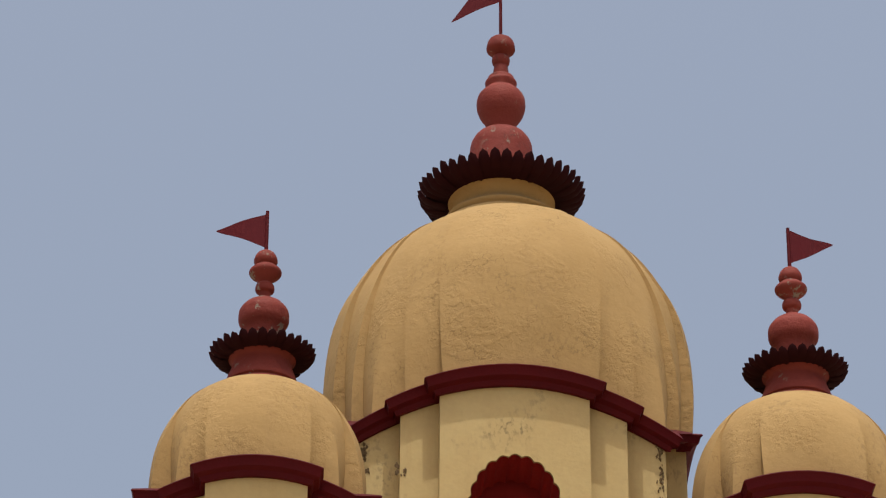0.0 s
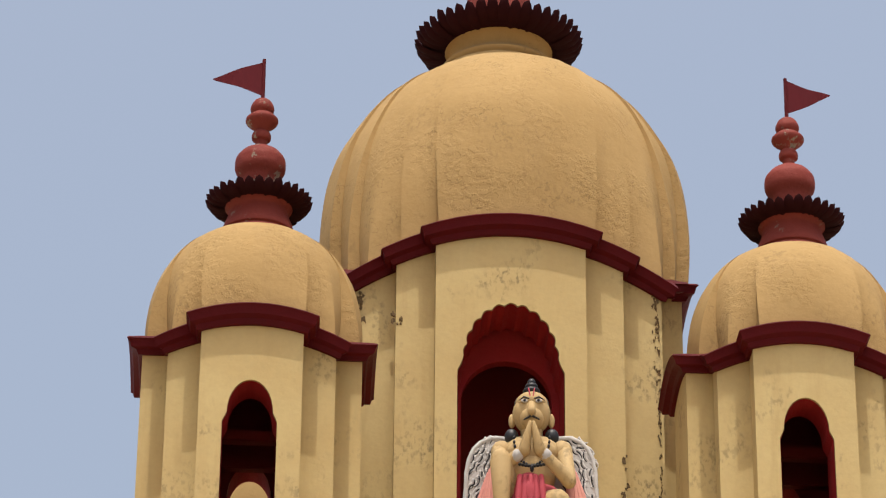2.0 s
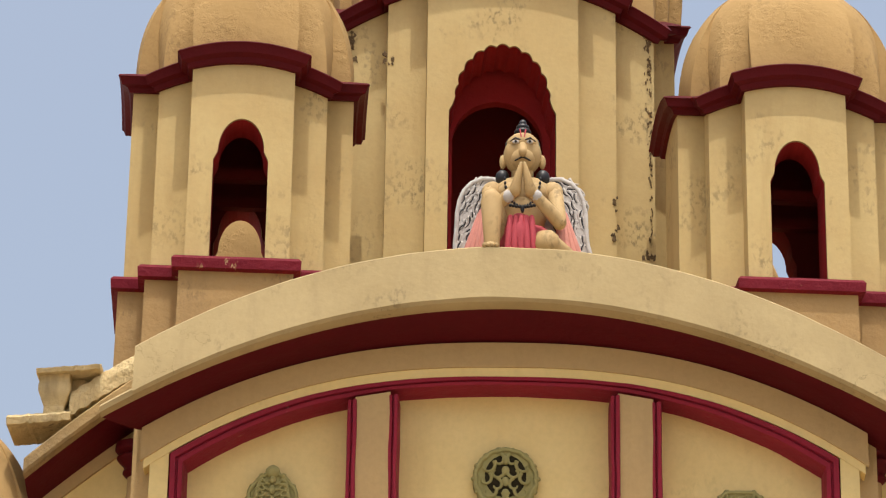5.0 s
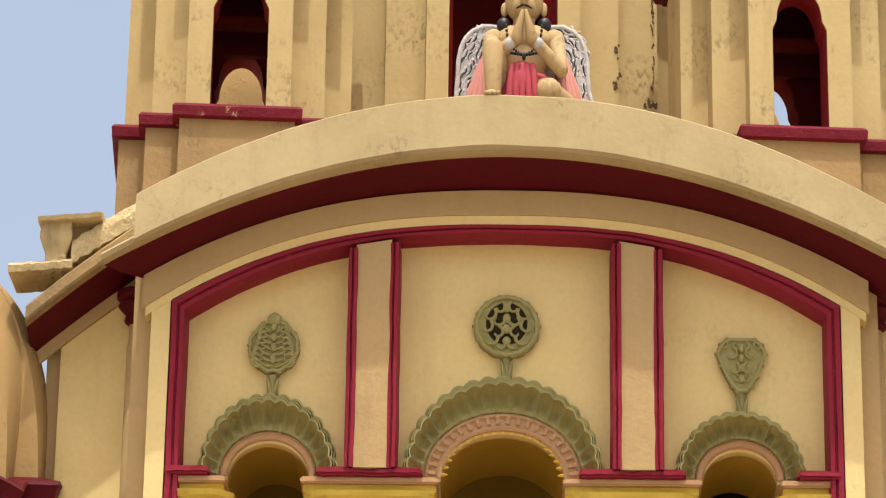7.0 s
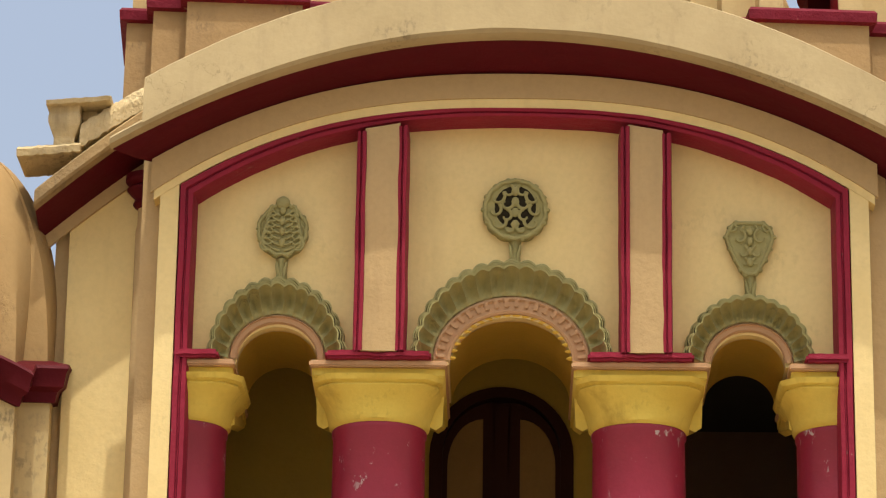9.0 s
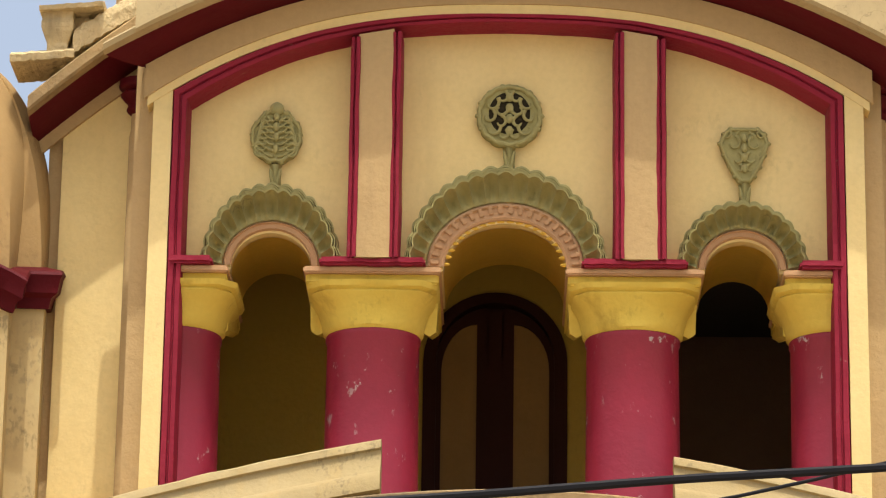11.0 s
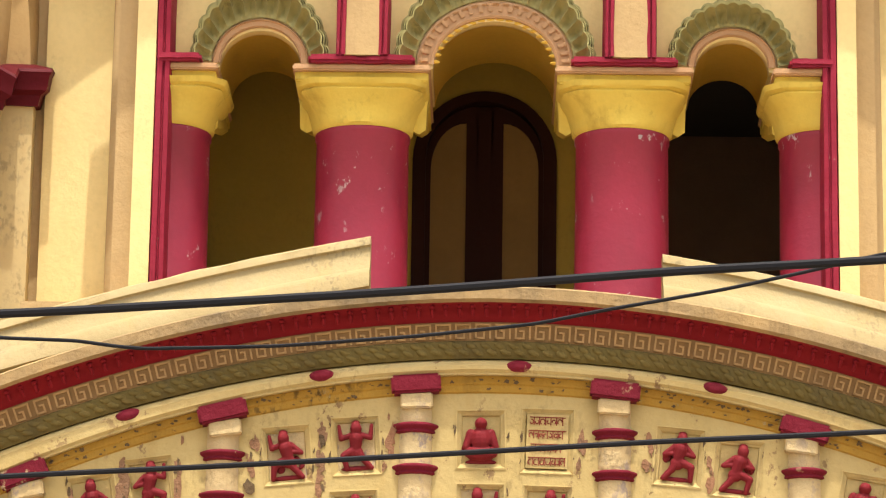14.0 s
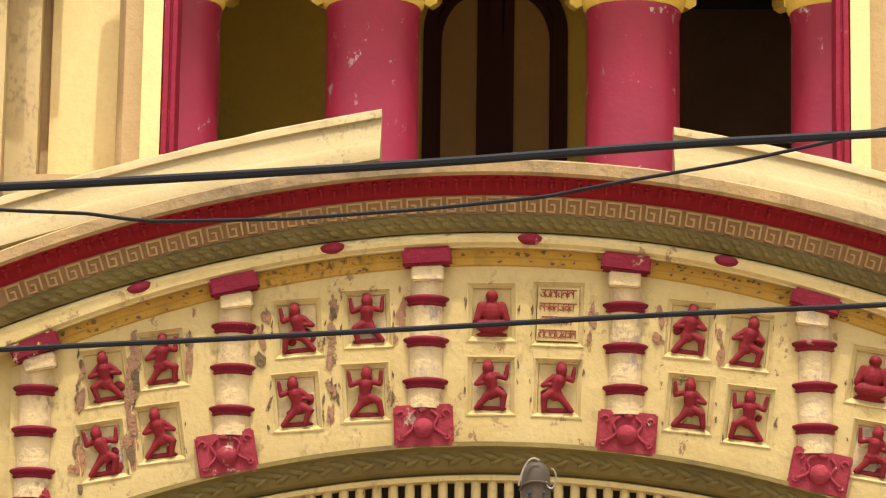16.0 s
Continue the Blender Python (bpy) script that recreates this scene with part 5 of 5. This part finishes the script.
def cable(pts, r, label, slack=6):
    dense = []
    for p, q in zip(pts, pts[1:]):
        dense += [(p[0] + (q[0] - p[0]) * i / 8, YC + 0.02 * len(label) % 0.3, p[1] + (q[1] - p[1]) * i / 8) for i in range(8)]
    sm = dense
    for _ in range(slack):
        sm = [sm[0]] + [tuple((a[k] + 2 * b[k] + c[k]) / 4 for k in range(3)) for a, b, c in zip(sm, sm[1:], sm[2:])] + [sm[-1]]
    return tagged(part("overhead_cable", tube(sm, r, 8), CABLE, smooth=True), label, "cable", "overhead cables")


cable([(-9, 4.35), (-2.115, 4.664), (-1.158, 4.731), (-0.202, 4.801), (0.755, 4.888), (1.635, 4.945), (9, 5.5)], 0.020, "thick black overhead cable slung across the front")
cable([(-9, 4.9), (-2.11, 4.606), (-1.8, 4.598), (-1.62, 4.575), (-1.5, 4.566), (-1.2, 4.575), (-0.914, 4.585), (-0.318, 4.636), (0.183, 4.695), (0.469, 4.757), (0.994, 4.856), (1.353, 4.940), (1.636, 5.012), (9, 6.6)], 0.0085, "thin wavy black overhead wire", 2)
cable([(-9, 3.5), (-2.108, 3.978), (-1.16, 4.033), (-0.212, 4.097), (0.735, 4.164), (1.605, 4.211), (9, 4.7)], 0.0125, "black overhead cable below the others")
post = thing("street_post", pose(0.15, 14.3, 0), "dull steel street post with wire loops at its head", "post")
part("tube", ring_lathe([(0.068, 0), (0.063, 3.40), *rounded([(0.062, 3.44), (0.060, 3.475), (0.052, 3.512), (0.034, 3.537), (0.008, 3.545)], 4)], 24), STEEL, post, smooth=True)
loop = [(-0.074 + 0.012 * math.sin(3 * f) + 0.085 * f * f, -0.066 + 0.01 * f, 3.435 + 0.118 * math.sin(math.pi * 0.62 * f)) for f in [i / 16 for i in range(17)]]
part("wire_loop", tube(loop, 0.0045, 7), WIRE, post, "bright wire bent over the head", smooth=True)
hook = [(0.062 + 0.022 * math.sin(a), -0.05, 3.47 + 0.042 * math.cos(a)) for a in [i / 14 * 4.4 for i in range(15)]]
part("wire_hook", tube(hook, 0.004, 7), WIRE, post, smooth=True)
for hx in (-0.028, 0.034):
    part("bolt", ring_lathe([(0.008, 0), (0.008, 0.014), (0.003, 0.016)], 8), BLACK, post, place=pose(hx, -0.06, 3.405, 90))
part("strap", tube([(0.067 * math.cos(a), -0.067 * math.sin(a), 3.425 + 0.03 * math.sin(a)) for a in [i / 12 * math.pi for i in range(13)]], 0.006, 6), STEEL, post, smooth=True)


# ---- the kneeling winged statue on the parapet: one mesh ----
def statue():
    b = bmesh.new()
    S, K, D, Wg, P = 0, 1, 2, 3, 4
    # seat and cloth
    blob(b, (0.0, 0.05, 0.13), (0.26, 0.2, 0.15), mat=D)
    blob(b, (-0.02, -0.06, 0.16), (0.12, 0.13, 0.15), mat=D)
    for i in range(5):
        limb(b, (-0.08 + 0.035 * i, -0.16, 0.25), (-0.10 + 0.045 * i, -0.17, 0.02), 0.02, 0.026, mat=D, seg=8)
    # torso
    blob(b, (0.0, 0.06, 0.36), (0.165, 0.13, 0.20), mat=S)
    blob(b, (0.0, 0.05, 0.47), (0.205, 0.125, 0.12), mat=S)
    for s in (-1, 1):
        blob(b, (s * 0.20, 0.05, 0.48), (0.075, 0.075, 0.075), mat=S)
        blob(b, (s * 0.08, -0.03, 0.46), (0.085, 0.06, 0.06), mat=S)
    # raised knee, shin and foot; folded knee
    limb(b, (-0.14, 0.0, 0.12), (-0.205, -0.17, 0.35), 0.09, 0.072, mat=S)
    limb(b, (-0.205, -0.17, 0.34), (-0.20, -0.20, 0.06), 0.074, 0.052, mat=S)
    blob(b, (-0.21, -0.25, 0.025), (0.055, 0.09, 0.03), mat=S)
    for i in range(4):
        blob(b, (-0.25 + 0.027 * i, -0.325, 0.018), (0.014, 0.022, 0.016), seg=8, mat=S)
    limb(b, (0.10, 0.0, 0.12), (0.17, -0.17, 0.085), 0.10, 0.085, mat=S)
    limb(b, (0.16, -0.18, 0.08), (0.29, -0.02, 0.06), 0.08, 0.06, mat=S)
    # arms to joined palms
    for s, ex in ((-1, -0.20), (1, 0.245)):
        el = (ex, -0.12, 0.32 if s < 0 else 0.24)
        limb(b, (s * 0.215, 0.04, 0.48), el, 0.058, 0.05, mat=S)
        limb(b, el, (s * 0.062, -0.20, 0.40), 0.048, 0.036, mat=S)
        limb(b, (s * 0.098, -0.19, 0.372), (s * 0.088, -0.194, 0.380), 0.038, 0.038, mat=Wg)
        limb(b, (s * 0.050, -0.21, 0.405), (s * 0.011, -0.235, 0.565), 0.042, 0.013, mat=S)
        limb(b, (s * 0.062, -0.195, 0.42), (s * 0.03, -0.215, 0.53), 0.022, 0.012, mat=S)
    # necklace
    for i in range(21):
        a = math.pi * i / 20
        blob(b, (0.118 * math.cos(a), -0.078 - 0.034 * math.sin(a), 0.53 - 0.19 * math.sin(a)), (0.010, 0.010, 0.012), seg=6, mat=K)
    for i in range(9):
        blob(b, (-0.08 + 0.02 * i, -0.118, 0.345 - 0.010 * math.sin(math.pi * i / 8)), (0.013, 0.011, 0.010), seg=6, mat=K)
    blob(b, (0, -0.125, 0.318), (0.014, 0.012, 0.024), seg=8, mat=K)
    for k in (-0.016, 0.016):
        limb(b, (k * 0.6, -0.092, 0.79), (k * 1.2, -0.078, 0.845), 0.0045, 0.0045, mat=D, seg=6)
    # neck, head, beak, ears, hair knot
    limb(b, (0, 0.05, 0.55), (0, 0.04, 0.64), 0.075, 0.075, mat=S)
    blob(b, (0, 0.03, 0.72), (0.128, 0.125, 0.125), seg=20, mat=S)
    blob(b, (0, -0.03, 0.67), (0.085, 0.085, 0.075), mat=S)
    limb(b, (0, -0.075, 0.745), (0, -0.145, 0.675), 0.026, 0.030, mat=S)
    for s in (-1, 1):
        limb(b, (0, -0.13, 0.652), (s * 0.05, -0.09, 0.642), 0.008, 0.005, mat=K, seg=6)
        blob(b, (s * 0.132, 0.04, 0.68), (0.024, 0.025, 0.045), mat=S)
        blob(b, (s * 0.135, 0.03, 0.575), (0.048, 0.045, 0.05), mat=K)
        limb(b, (s * 0.12, 0.01, 0.55), (s * 0.09, -0.05, 0.46), 0.018, 0.014, mat=K, seg=8)
        blob(b, (s * 0.045, -0.072, 0.765), (0.034, 0.02, 0.018), seg=10, mat=S)
    blob(b, (0, 0.06, 0.785), (0.122, 0.11, 0.08), mat=K)
    blob(b, (0, 0.02, 0.775), (0.112, 0.12, 0.078), mat=S)
    for r, z in ((0.06, 0.875), (0.045, 0.905), (0.028, 0.932)):
        blob(b, (0, 0.05, z), (r, r, 0.026), seg=12, mat=K)
    for s in (-1, 1):
        blob(b, (s * 0.047, -0.087, 0.762), (0.025, 0.012, 0.012), seg=10, mat=Wg)
        blob(b, (s * 0.047, -0.097, 0.763), (0.010, 0.006, 0.010), seg=8, mat=K)
        limb(b, (s * 0.018, -0.092, 0.775), (s * 0.05, -0.092, 0.787), 0.005, 0.005, mat=K, seg=6)
        limb(b, (s * 0.05, -0.092, 0.787), (s * 0.085, -0.07, 0.772), 0.005, 0.003, mat=K, seg=6)
    # shawl over the arms
    for s in (-1, 1):
        for i in range(4):
            limb(b, (s * (0.245 + 0.012 * i), 0.04, 0.40 - 0.02 * i), (s * (0.26 + 0.045 * i), -0.04 + 0.03 * i, 0.02), 0.022, 0.034, mat=4, seg=8)
    # wings: a curved plate with rows of feathers
    rng = random.Random(11)
    for s in (-1, 1):
        side = [(0.14, 0.575), (0.20, 0.597), (0.27, 0.600), (0.34, 0.572), (0.39, 0.525), (0.42, 0.46), (0.435, 0.38), (0.438, 0.28), (0.446, 0.19), (0.468, 0.11), (0.49, 0.05), (0.46, 0.0), (0.16, 0.0)]
        if s < 0:
            side = [(x + 0.012 if z > 0.15 else x - 0.01, z) for x, z in side]
        wing = slab([(s * x, z) for x, z in side], [], 0.095, 0.15)
        for f in wing.faces:
            f.material_index = Wg
        joined(b, wing)
        for (xa, za), (xb, zb) in zip(side[:10], side[1:11]):
            limb(b, (s * (xa - 0.012), 0.10, za - 0.008), (s * (xb - 0.012), 0.10, zb - 0.008), 0.017, 0.017, mat=Wg, seg=8)
        # curled feathers: a raised pale rim round a dark groove
        for row in range(11):
            for col in range(5):
                z = 0.565 - 0.052 * row + rng.uniform(-0.012, 0.012)
                edge = 0.385 if row < 2 else 0.405
                x = edge - 0.047 * col + rng.uniform(-0.01, 0.01) - (0.05 if row == 0 else 0.0)
                if x < 0.19:
                    continue
                ln, lean, curl = rng.uniform(0.055, 0.09), radians(rng.uniform(18, 48) - 3 * row + (25 if row < 2 else 0)), rng.choice((-1, 1)) * rng.uniform(0.4, 0.9)
                pts = []
                for k in range(7):
                    q = k / 6 - 0.5
                    bend = curl * 0.022 * (1 - 4 * q * q)
                    u, v = q * ln, bend
                    pts.append((x + u * math.sin(lean) + v * math.cos(lean), z - u * math.cos(lean) + v * math.sin(lean)))
                for mat, dv, y, r in ((K, 0.0, 0.093, 0.0052), (Wg, 0.0130, 0.097, 0.0095), (Wg, -0.012, 0.098, 0.009)):
                    tb = tube([(s * (px + dv * math.cos(lean)), y, pz + dv * math.sin(lean)) for px, pz in pts], lambda f, r=r: r * (1.1 - 0.7 * f), 6)
                    for f in tb.faces:
                        f.material_index = mat
                        f.smooth = True
                    joined(b, tb)
    ob = part("statue", b, [SKIN, BLACK, DHOTI, WING, SHAWL], place=pose(0.115, 21.34, 10.535) @ Matrix.Diagonal((1.03, 1.0, 1.18, 1)))
    return tagged(ob, "painted winged kneeling statue with joined palms on the parapet", "statue")


statue()
